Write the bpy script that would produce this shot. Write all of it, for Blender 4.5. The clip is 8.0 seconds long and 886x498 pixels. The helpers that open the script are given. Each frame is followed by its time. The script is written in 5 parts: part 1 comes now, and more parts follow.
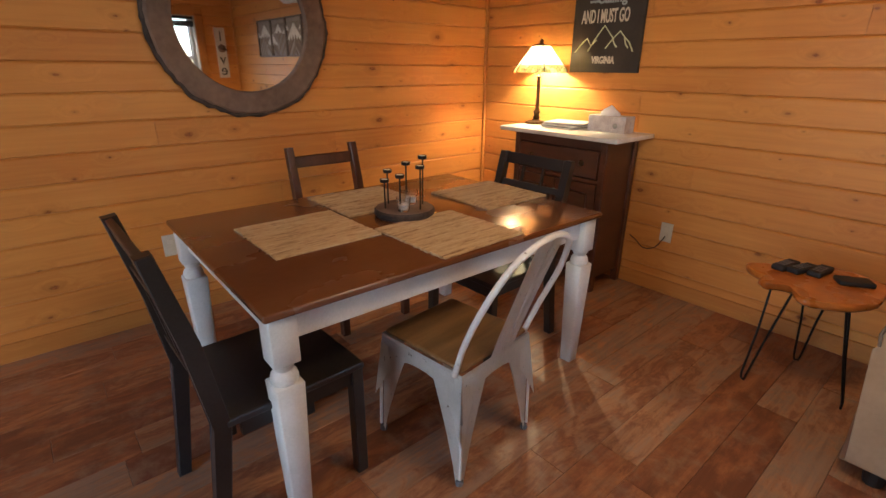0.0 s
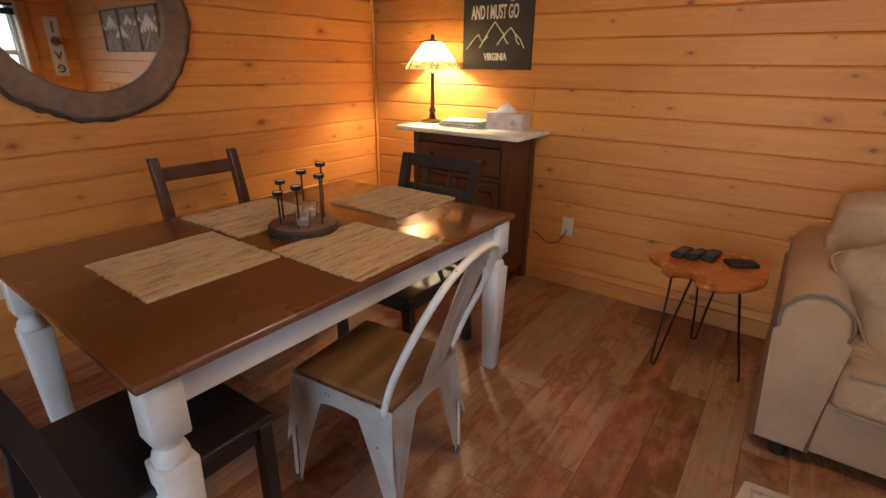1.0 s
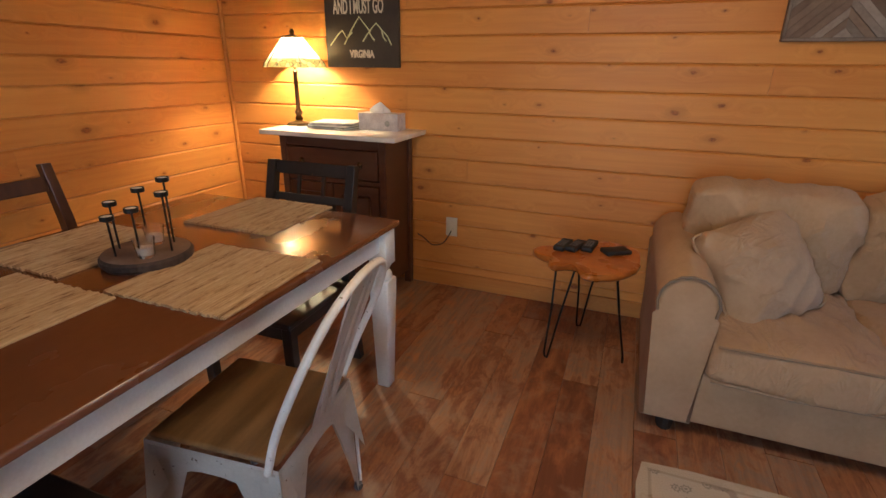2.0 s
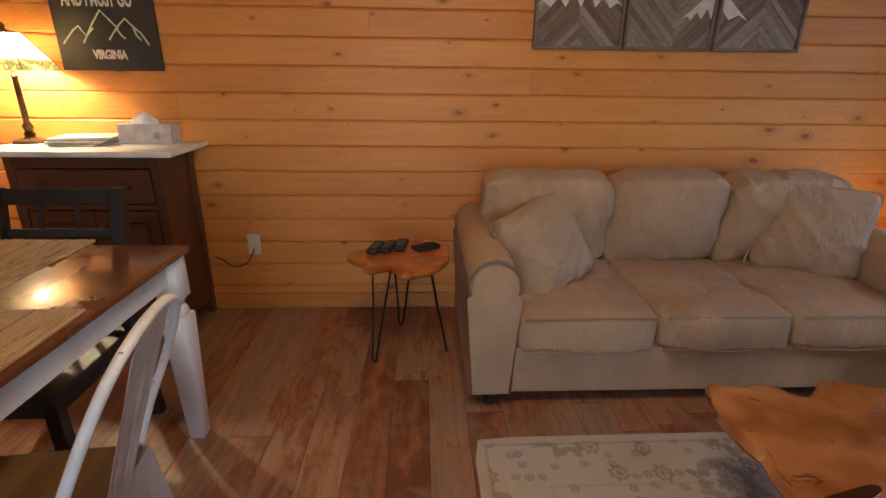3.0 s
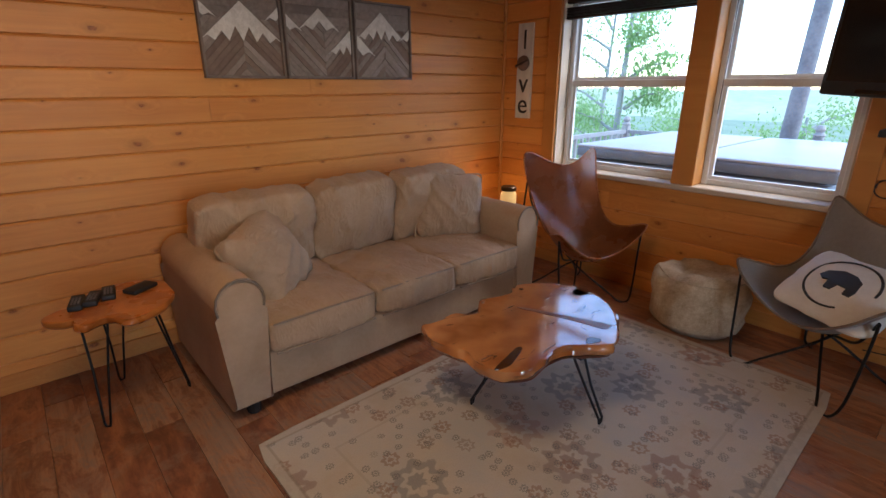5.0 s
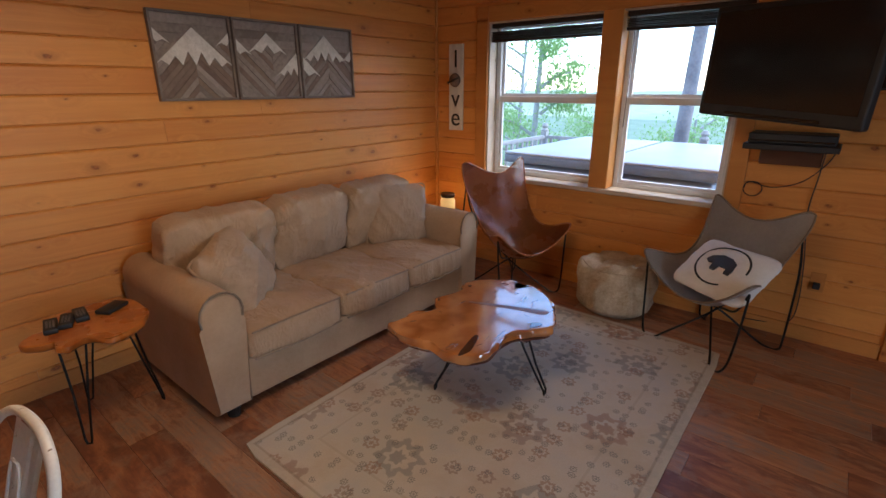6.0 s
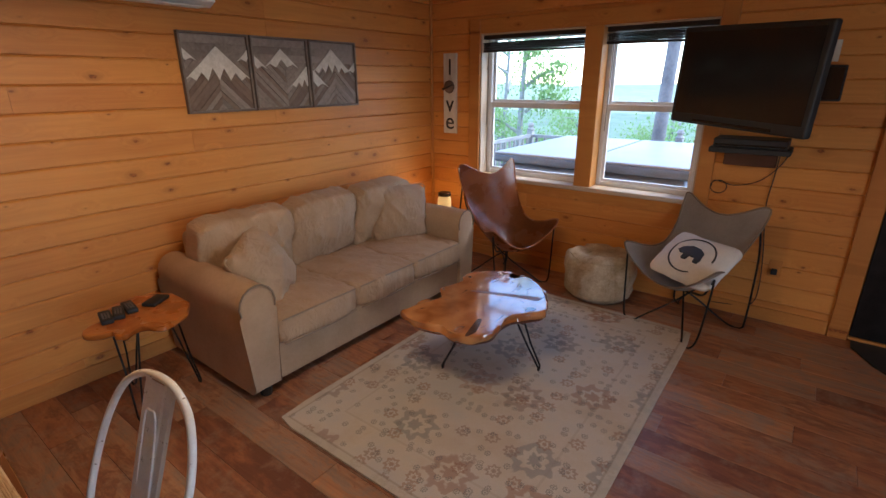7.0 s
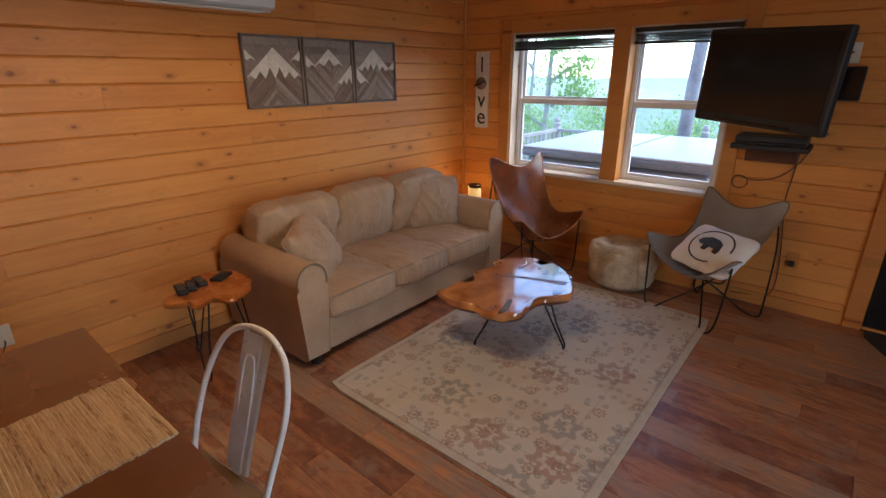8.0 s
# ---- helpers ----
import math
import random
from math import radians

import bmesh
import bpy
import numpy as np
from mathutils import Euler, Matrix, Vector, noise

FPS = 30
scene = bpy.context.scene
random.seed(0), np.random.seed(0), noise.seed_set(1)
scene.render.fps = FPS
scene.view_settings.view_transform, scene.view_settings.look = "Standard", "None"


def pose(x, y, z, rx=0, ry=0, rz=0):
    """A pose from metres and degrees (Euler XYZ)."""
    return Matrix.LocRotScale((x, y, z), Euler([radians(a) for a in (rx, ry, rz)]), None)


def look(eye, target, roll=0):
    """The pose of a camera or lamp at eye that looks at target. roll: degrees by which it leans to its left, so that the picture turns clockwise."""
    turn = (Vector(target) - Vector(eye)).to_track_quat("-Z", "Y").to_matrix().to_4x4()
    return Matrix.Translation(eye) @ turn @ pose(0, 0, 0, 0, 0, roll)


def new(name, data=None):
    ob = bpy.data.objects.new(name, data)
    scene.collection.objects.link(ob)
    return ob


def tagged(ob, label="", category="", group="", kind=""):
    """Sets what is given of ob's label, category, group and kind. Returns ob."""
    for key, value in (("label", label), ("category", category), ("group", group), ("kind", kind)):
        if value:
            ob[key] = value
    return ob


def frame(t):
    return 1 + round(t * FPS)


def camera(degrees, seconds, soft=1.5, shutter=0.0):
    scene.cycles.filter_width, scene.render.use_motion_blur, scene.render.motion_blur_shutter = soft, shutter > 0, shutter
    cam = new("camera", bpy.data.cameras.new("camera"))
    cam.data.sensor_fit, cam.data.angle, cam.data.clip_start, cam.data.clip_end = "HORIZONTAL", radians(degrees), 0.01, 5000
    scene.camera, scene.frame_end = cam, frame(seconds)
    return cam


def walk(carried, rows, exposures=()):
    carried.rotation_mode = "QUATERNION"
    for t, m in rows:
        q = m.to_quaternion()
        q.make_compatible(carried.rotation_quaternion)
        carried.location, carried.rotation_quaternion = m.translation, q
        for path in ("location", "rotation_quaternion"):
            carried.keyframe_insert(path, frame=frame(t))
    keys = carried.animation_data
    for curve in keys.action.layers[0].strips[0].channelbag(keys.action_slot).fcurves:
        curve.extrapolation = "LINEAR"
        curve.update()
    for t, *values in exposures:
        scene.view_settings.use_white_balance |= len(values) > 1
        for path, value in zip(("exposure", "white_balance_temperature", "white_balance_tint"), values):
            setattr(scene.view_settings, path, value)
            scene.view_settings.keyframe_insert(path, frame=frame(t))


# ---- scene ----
cam = camera(85.0, 8.0, soft=1.5)
PATH = [
    (0, (2.798, -2.886, 1.339), (1.385, -1.66, 0.632), 0.5),
    (0.5, (2.705, -2.86, 1.33), (1.461, -1.463, 0.623), 0.6),
    (1, (2.618, -2.804, 1.329), (1.528, -1.285, 0.62), 0.7),
    (2.5, (2.528, -2.641, 1.308), (2.185, -0.795, 0.62), 0.8),
    (3, (2.519, -2.63, 1.303), (2.603, -0.749, 0.63), 0.7),
    (3.5, (2.491, -2.663, 1.288), (3.019, -0.845, 0.642), 0.3),
    (4, (2.444, -2.729, 1.308), (3.29, -1.034, 0.668), 0.1),
    (4.5, (2.344, -2.804, 1.343), (3.43, -1.251, 0.704), 0.0),
    (5, (2.221, -2.87, 1.399), (3.476, -1.45, 0.759), -0.1),
    (6.5, (1.759, -3.002, 1.564), (3.259, -1.846, 0.921), -0.3),
    (7, (1.608, -3.06, 1.615), (3.107, -1.909, 0.96), -0.4),
    (7.5, (1.474, -3.105, 1.643), (2.95, -1.932, 0.977), -0.3),
    (8, (1.351, -3.146, 1.658), (2.79, -1.936, 0.976), -0.2),
]
walk(cam, [(t, look(eye, target, roll)) for t, eye, target, roll in PATH], exposures=[(0.0, 1.98, 6300, 10), (1.5, 1.88, 6250, 10), (3.0, 1.78, 6100, 10), (4.5, 1.74, 5950, 10), (6.0, 1.80, 5950, 10), (8.0, 1.90, 6050, 10)])

# ---- world, sun, large lights ----
wd = bpy.data.worlds.new("sky")
scene.world = wd
wd.use_nodes = True
wn = wd.node_tree
sky = wn.nodes.new("ShaderNodeTexSky")
sky.sky_type = "NISHITA"
sky.sun_disc = False
sky.sun_elevation = radians(50)
sky.sun_rotation = radians(120)
sky.air_density = 1.0
sky.dust_density = 0.2
sky.ozone_density = 3.0
wn.links.new(sky.outputs[0], wn.nodes["Background"].inputs[0])
wn.nodes["Background"].inputs[1].default_value = 0.21


def lamp(name, kind, m, watts, color, size=0.1, size_y=None, angle=None):
    data = bpy.data.lights.new(name, kind)
    data.energy = watts
    data.color = color
    if kind == "AREA":
        data.shape = "RECTANGLE" if size_y else "SQUARE"
        data.size = size
        if size_y:
            data.size_y = size_y
    elif kind == "SUN":
        data.angle = radians(angle)
    else:
        data.shadow_soft_size = size
    ob = new(name, data)
    ob.matrix_world = m
    return ob


lamp("sun", "SUN", look((0, 0, 10), (-3.0, 4.0, 4.0)), 0.9, (1.0, 0.97, 0.92), angle=40)
# daylight in the doorway of the south wall
lamp("door_daylight", "AREA", look((2.3, -5.66, 1.15), (2.0, 0.0, 0.95)), 9, (0.74, 0.87, 1.0), 1.2, 1.9)
lamp("lamp_bulb", "POINT", pose(0.598, -0.13, 1.41), 15.5, (1.0, 0.78, 0.46), 0.03)
lamp("lamp_bulb_low", "POINT", pose(0.598, -0.13, 1.325), 1.3, (1.0, 0.78, 0.46), 0.03)
fan = lamp("fan_bulb", "SPOT", pose(2.60, -1.75, 2.15), 13.5, (1.0, 0.72, 0.44), 0.25)
fan.data.spot_size, fan.data.spot_blend = radians(168), 0.16
lamp("jar_bulb", "POINT", pose(5.10, -0.28, 0.58), 0.5, (1.0, 0.60, 0.20), 0.03)


# ---- materials ----
def mat(name, rough=0.5, metal=0.0, coat=0.0):
    m = bpy.data.materials.new(name)
    m.use_nodes = True
    b = m.node_tree.nodes["Principled BSDF"]
    b.inputs["Roughness"].default_value = rough
    b.inputs["Metallic"].default_value = metal
    b.inputs["Coat Weight"].default_value = coat
    b.inputs["Coat Roughness"].default_value = 0.12
    return m, m.node_tree, b


def put(nt, sock, v):
    if isinstance(v, bpy.types.NodeSocket):
        nt.links.new(v, sock)
    elif isinstance(v, (tuple, list)) and len(v) == 3 and sock.type == "RGBA":
        sock.default_value = (*v, 1)
    else:
        sock.default_value = v


def op(nt, kind, a, b=0.0, clamp=False):
    n = nt.nodes.new("ShaderNodeMath")
    n.operation = kind
    n.use_clamp = clamp
    put(nt, n.inputs[0], a)
    put(nt, n.inputs[1], b)
    return n.outputs[0]


def vop(nt, kind, a, b):
    n = nt.nodes.new("ShaderNodeVectorMath")
    n.operation = kind
    put(nt, n.inputs[0], a)
    put(nt, n.inputs[1], b)
    return n.outputs[0]


def coords(nt, scale=(1, 1, 1), shift=0.0):
    """Object coordinates, shifted by the object's own random number."""
    tc = nt.nodes.new("ShaderNodeTexCoord")
    v = tc.outputs["Object"]
    if shift:
        oi = nt.nodes.new("ShaderNodeObjectInfo")
        v = vop(nt, "ADD", v, op(nt, "MULTIPLY", oi.outputs["Random"], shift))
    return vop(nt, "MULTIPLY", v, scale)


def rnd(nt):
    return nt.nodes.new("ShaderNodeObjectInfo").outputs["Random"]


def tex(nt, v, scale, detail=3.0, rough=0.55, distort=0.0):
    n = nt.nodes.new("ShaderNodeTexNoise")
    put(nt, n.inputs["Vector"], v)
    n.inputs["Scale"].default_value = scale
    n.inputs["Detail"].default_value = detail
    n.inputs["Roughness"].default_value = rough
    n.inputs["Distortion"].default_value = distort
    return n.outputs["Fac"]


def cells(nt, v, scale, feature="F1", jitter=1.0, dims="3D"):
    n = nt.nodes.new("ShaderNodeTexVoronoi")
    n.feature = feature
    n.voronoi_dimensions = dims
    put(nt, n.inputs["Vector"], v)
    n.inputs["Scale"].default_value = scale
    n.inputs["Randomness"].default_value = jitter
    return n


def ramp(nt, fac, *stops):
    n = nt.nodes.new("ShaderNodeValToRGB")
    e = n.color_ramp.elements
    while len(e) < len(stops):
        e.new(0.5)
    for k, (p, c) in enumerate(stops):
        e[k].position = p
        e[k].color = (c, c, c, 1) if isinstance(c, (int, float)) else (*c, 1)
    put(nt, n.inputs[0], fac)
    return n.outputs[0]


def mix(nt, fac, a, b, kind="MIX"):
    n = nt.nodes.new("ShaderNodeMix")
    n.data_type = "RGBA"
    n.blend_type = kind
    put(nt, n.inputs[0], fac)
    put(nt, n.inputs[6], a)
    put(nt, n.inputs[7], b)
    return n.outputs[2]


def relief(nt, b, height, strength=0.3, dist=0.005):
    n = nt.nodes.new("ShaderNodeBump")
    n.inputs["Strength"].default_value = strength
    n.inputs["Distance"].default_value = dist
    put(nt, n.inputs["Height"], height)
    nt.links.new(n.outputs[0], b.inputs["Normal"])


def surf(name, c1, c2, scale=6.0, rough=0.5, metal=0.0, bump=0.15, fine=120.0, coat=0.0, stretch=(1, 1, 1), fleck=None, shift=9.0, dist=0.002):
    """A two-tone surface: broad variation, fine grain, and perhaps flecks of wear."""
    m, nt, b = mat(name, rough, metal, coat)
    v = coords(nt, stretch, shift)
    broad, grain = tex(nt, v, scale, 4), tex(nt, v, fine, 2)
    f = op(nt, "ADD", op(nt, "MULTIPLY", broad, 0.7), op(nt, "MULTIPLY", grain, 0.3))
    col = ramp(nt, f, (0.36, c1), (0.64, c2))
    if fleck:
        col = mix(nt, ramp(nt, tex(nt, v, fleck[1], 5, 0.7), (fleck[2], 0.0), (fleck[2] + 0.03, 1.0)), col, fleck[0])
    put(nt, b.inputs["Base Color"], col)
    put(nt, b.inputs["Roughness"], op(nt, "ADD", op(nt, "MULTIPLY", broad, 0.2), rough - 0.1, True))
    if bump:
        relief(nt, b, f, bump, dist)
    return m


def pine(name, light, dark, knot=(0.17, 0.048, 0.010), rough=0.46):
    """Varnished knotty pine; the grain runs along each board's own x."""
    m, nt, b = mat(name, rough, 0, 0.0)
    b.inputs["Specular IOR Level"].default_value = 0.35
    v = coords(nt, (1, 1, 1), 31.0)
    sx = nt.nodes.new("ShaderNodeSeparateXYZ")
    nt.links.new(v, sx.inputs[0])
    cx = nt.nodes.new("ShaderNodeCombineXYZ")
    put(nt, cx.inputs[0], op(nt, "MULTIPLY", sx.outputs[0], 3.6))
    put(nt, cx.inputs[1], op(nt, "MULTIPLY", sx.outputs[2], 6.5))
    vor = cells(nt, cx.outputs[0], 1.0, dims="2D")
    near = vor.outputs["Distance"]
    wob = op(nt, "ADD", near, op(nt, "MULTIPLY", op(nt, "SUBTRACT", tex(nt, v, 30, 3), 0.5), 0.11))
    kind = nt.nodes.new("ShaderNodeSeparateColor")
    nt.links.new(vor.outputs["Color"], kind.inputs[0])
    wob = op(nt, "DIVIDE", wob, op(nt, "ADD", op(nt, "MULTIPLY", op(nt, "POWER", kind.outputs[2], 2.2), 1.7), 0.28))
    pick = ramp(nt, kind.outputs[0], (0.46, 0.0), (0.48, 1.0))
    core = op(nt, "MULTIPLY", ramp(nt, wob, (0.032, 1.0), (0.058, 0.0)), pick)
    halo = op(nt, "MULTIPLY", ramp(nt, wob, (0.04, 1.0), (0.17, 0.0)), pick)
    bend = op(nt, "MULTIPLY", ramp(nt, near, (0.0, 1.0), (0.35, 0.0)), 0.05)
    gv = vop(nt, "MULTIPLY", v, (1.1, 1.0, 26.0))
    gv = vop(nt, "ADD", gv, op(nt, "MULTIPLY", bend, 26.0))
    grain = tex(nt, gv, 1.6, 5, 0.6, 0.4)
    broad = tex(nt, v, 1.3, 2)
    tone = op(nt, "ADD", op(nt, "MULTIPLY", grain, 0.55), op(nt, "MULTIPLY", broad, 0.45))
    tone = op(nt, "ADD", tone, op(nt, "MULTIPLY", op(nt, "SUBTRACT", rnd(nt), 0.5), 0.22))
    col = ramp(nt, tone, (0.30, dark), (0.66, light))
    col = mix(nt, op(nt, "MULTIPLY", halo, 0.45), col, tuple(0.55 * c for c in dark))
    ring = ramp(nt, tex(nt, v, 120, 2), (0.40, knot), (0.62, tuple(2.1 * c for c in knot)))
    col = mix(nt, op(nt, "MULTIPLY", core, 0.9), col, ring)
    put(nt, b.inputs["Base Color"], col)
    put(nt, b.inputs["Roughness"], op(nt, "ADD", op(nt, "MULTIPLY", grain, 0.2), rough - 0.1, True))
    relief(nt, b, op(nt, "SUBTRACT", grain, core), 0.12, 0.002)
    return m


PINE = pine("pine_board", (0.68, 0.288, 0.066), (0.53, 0.190, 0.040))
TRIM = pine("pine_trim", (0.58, 0.245, 0.056), (0.44, 0.158, 0.033))
# pale board of the sill; on the reveals this colour paints in the daylight
PALE_DAYLIT = pine("pale_and_daylit_pine", (0.60, 0.48, 0.36), (0.48, 0.36, 0.25))


def plank_mat():
    m, nt, b = mat("vinyl_plank", 0.42)
    v = coords(nt, (1, 1, 1), 17.0)
    r = rnd(nt)
    grain = tex(nt, vop(nt, "MULTIPLY", v, (30.0, 1.6, 1.0)), 1.5, 5, 0.62, 0.6)
    stain = tex(nt, vop(nt, "MULTIPLY", v, (7.0, 2.6, 1.0)), 1.5, 6, 0.68, 0.5)
    tone = op(nt, "ADD", r, op(nt, "MULTIPLY", op(nt, "SUBTRACT", stain, 0.5), 1.5))
    base = ramp(nt, tone, (0.0, (0.18, 0.062, 0.030)), (0.20, (0.32, 0.115, 0.048)), (0.40, (0.45, 0.19, 0.078)),
                (0.56, (0.245, 0.088, 0.040)), (0.72, (0.43, 0.215, 0.108)), (0.87, (0.31, 0.205, 0.14)), (1.0, (0.48, 0.215, 0.09)))
    col = mix(nt, ramp(nt, grain, (0.35, 0.38), (0.62, 0.0)), base, (0.095, 0.035, 0.019))
    col = mix(nt, ramp(nt, tex(nt, v, 7, 5, 0.7), (0.50, 0.0), (0.66, 0.62)), col, (0.31, 0.205, 0.14))
    put(nt, b.inputs["Base Color"], col)
    put(nt, b.inputs["Roughness"], op(nt, "ADD", op(nt, "MULTIPLY", stain, 0.3), 0.27, True))
    relief(nt, b, grain, 0.12, 0.002)
    return m


PLANK = plank_mat()


def fabric(name, c1, c2, rough=0.9, weave=900.0, broad=5.0, wrinkle=0.0):
    m, nt, b = mat(name, rough)
    v = coords(nt, (1, 1, 1), 5.0)
    big, mid, thread = tex(nt, v, broad, 4), tex(nt, v, 55, 3), tex(nt, v, weave, 1)
    f = op(nt, "ADD", op(nt, "MULTIPLY", big, 0.5), op(nt, "ADD", op(nt, "MULTIPLY", mid, 0.25), op(nt, "MULTIPLY", thread, 0.25)))
    put(nt, b.inputs["Base Color"], ramp(nt, f, (0.36, c1), (0.62, c2)))
    b.inputs["Sheen Weight"].default_value = 0.04
    height = op(nt, "ADD", thread, op(nt, "MULTIPLY", mid, 2.0))
    if wrinkle:
        n = tex(nt, vop(nt, "MULTIPLY", v, (1.0, 0.45, 0.45)), 16, 2, 0.5, 1.2)
        fold = op(nt, "SUBTRACT", 1.0, op(nt, "MULTIPLY", op(nt, "ABSOLUTE", op(nt, "SUBTRACT", n, 0.5)), 5.0), True)
        patch = ramp(nt, tex(nt, v, 4, 2), (0.42, 0.0), (0.60, 1.0))
        fold = op(nt, "MULTIPLY", op(nt, "POWER", fold, 1.6), patch)
        height = op(nt, "ADD", height, op(nt, "MULTIPLY", fold, wrinkle))
    relief(nt, b, height, 0.25, 0.0015)
    return m


SOFA = fabric("sofa_cloth", (0.36, 0.226, 0.128), (0.45, 0.296, 0.178), wrinkle=42.0)
SOFA_FLAT = fabric("taut_sofa_cloth", (0.36, 0.226, 0.128), (0.45, 0.296, 0.178))
PILLOW = fabric("pillow_cloth", (0.33, 0.215, 0.13), (0.42, 0.285, 0.18), wrinkle=42.0)
PIPING = fabric("piping_cloth", (0.17, 0.12, 0.08), (0.23, 0.165, 0.115))
PIPE_TAN = fabric("piping_tan", (0.25, 0.175, 0.115), (0.31, 0.22, 0.145))
CANVAS = fabric("grey_canvas", (0.38, 0.335, 0.285), (0.48, 0.425, 0.365))
WHITE_CLOTH = fabric("white_cotton", (0.62, 0.57, 0.50), (0.74, 0.69, 0.62))
FUR = fabric("matted_fur", (0.27, 0.18, 0.095), (0.52, 0.40, 0.27), 1.0, 160.0, 9.0)
LEATHER = surf("tan_leather", (0.20, 0.058, 0.018), (0.35, 0.115, 0.036), 4.5, 0.27, bump=0.25, fine=160, coat=0.4)
BLACK_WOOD = surf("black_painted_wood", (0.012, 0.010, 0.010), (0.026, 0.023, 0.023), 4, 0.38, fleck=((0.22, 0.11, 0.05), 9, 0.72))
CHAIR_BROWN = surf("dark_stained_wood", (0.050, 0.016, 0.008), (0.095, 0.032, 0.015), 3, 0.36, stretch=(8, 8, 1))
TABLE_TOP = surf("brown_varnished_wood", (0.135, 0.046, 0.0165), (0.158, 0.056, 0.0205), 2.0, 0.26, bump=0.0, fine=30.0, coat=0.35, stretch=(2, 1, 1))
WHITE_PAINT = surf("white_furniture_paint", (0.60, 0.57, 0.53), (0.74, 0.71, 0.67), 5, 0.42, bump=0.06)
WHITE_METAL = surf("distressed_white_metal", (0.66, 0.62, 0.56), (0.80, 0.76, 0.70), 7, 0.42, fleck=((0.20, 0.13, 0.08), 34, 0.65))
SEAT_WOOD = surf("oak_seat", (0.13, 0.068, 0.024), (0.25, 0.135, 0.052), 2.5, 0.45, stretch=(9, 1, 1))


def burl(name, dark, light, rough):
    """Oiled root slab: flowing growth lines bent round eyes and checks."""
    m, nt, b = mat(name, rough, 0, 0.7)
    v = coords(nt)
    warp = tex(nt, v, 2.6, 3, 0.6)
    sep = nt.nodes.new("ShaderNodeSeparateXYZ")
    nt.links.new(v, sep.inputs[0])
    line = op(nt, "ADD", op(nt, "MULTIPLY", sep.outputs[1], 34.0), op(nt, "MULTIPLY", warp, 16.0))
    line = op(nt, "ADD", op(nt, "MULTIPLY", op(nt, "SINE", line), 0.5), 0.5)
    broad = tex(nt, v, 3.5, 4, 0.65)
    f = op(nt, "ADD", op(nt, "MULTIPLY", line, 0.26), op(nt, "MULTIPLY", broad, 0.74))
    col = ramp(nt, f, (0.28, dark), (0.50, tuple((p + q) / 2 for p, q in zip(dark, light))), (0.72, light))
    check = ramp(nt, tex(nt, vop(nt, "MULTIPLY", v, (5.0, 16.0, 1.0)), 1.0, 4, 0.7, 1.5), (0.62, 0.0), (0.70, 0.8))
    put(nt, b.inputs["Base Color"], mix(nt, check, col, (0.05, 0.014, 0.004)))
    b.inputs["Coat Weight"].default_value = 1.0
    b.inputs["Coat IOR"].default_value = 1.75
    b.inputs["Coat Roughness"].default_value = 0.07
    relief(nt, b, op(nt, "SUBTRACT", op(nt, "MULTIPLY", broad, 2.0), check), 0.30, 0.007)
    return m


BURL = burl("oiled_teak_slab", (0.30, 0.092, 0.022), (0.58, 0.235, 0.068), 0.17)
BURL_EDGE = surf("dark_live_edge", (0.10, 0.028, 0.007), (0.24, 0.075, 0.02), 9, 0.42, bump=0.5, fine=40, dist=0.006)
BURL_ORANGE = surf("varnished_burl", (0.34, 0.085, 0.013), (0.58, 0.19, 0.034), 6, 0.28, bump=0.3, fine=30, coat=0.4, dist=0.004)
SPLIT = surf("brown_split_wood", (0.13, 0.042, 0.012), (0.24, 0.085, 0.024), 14, 0.35, bump=0.4, fine=40, dist=0.004)
RESIN = surf("dark_resin", (0.035, 0.014, 0.007), (0.07, 0.028, 0.012), 12, 0.12, bump=0.05, coat=0.8)
IRON = surf("black_iron", (0.010, 0.009, 0.009), (0.022, 0.020, 0.019), 9, 0.42, 0.6)
PLASTIC = surf("black_plastic", (0.010, 0.010, 0.011), (0.018, 0.018, 0.020), 9, 0.6, bump=0.03)
GREY_KEY = surf("grey_rubber_keys", (0.10, 0.10, 0.11), (0.16, 0.16, 0.17), 30, 0.6)
SCREEN = surf("dark_screen", (0.006, 0.006, 0.007), (0.009, 0.009, 0.010), 3, 0.14, bump=0.0)
CHEST = surf("dark_walnut", (0.055, 0.017, 0.009), (0.105, 0.036, 0.017), 2.5, 0.36, stretch=(1, 1, 7), coat=0.15)
MARBLE = surf("white_marble", (0.62, 0.58, 0.52), (0.82, 0.78, 0.72), 5, 0.22, bump=0.0, fine=22)
PLATE = surf("ivory_plastic", (0.62, 0.56, 0.45), (0.70, 0.64, 0.53), 8, 0.4, bump=0.0)
AC_WHITE = surf("white_plastic", (0.72, 0.71, 0.68), (0.80, 0.79, 0.76), 5, 0.38, bump=0.02)
VINYL = surf("white_vinyl_frame", (0.66, 0.66, 0.66), (0.78, 0.78, 0.78), 6, 0.4, bump=0.03)
BRONZE = surf("aged_bronze", (0.055, 0.030, 0.014), (0.13, 0.072, 0.030), 14, 0.38, 0.7)
BARK = surf("rough_bark", (0.030, 0.020, 0.016), (0.085, 0.058, 0.045), 18, 0.85, bump=0.8, fine=60, dist=0.01)
SLICE = surf("weathered_wood_slice", (0.11, 0.062, 0.042), (0.24, 0.15, 0.105), 3, 0.7, bump=0.5, fine=26, dist=0.004)
BLIND = surf("dark_wood_blind", (0.020, 0.012, 0.010), (0.038, 0.024, 0.018), 7, 0.5)
SIGN_BLACK = surf("charcoal_board", (0.024, 0.017, 0.013), (0.044, 0.032, 0.024), 6, 0.6)
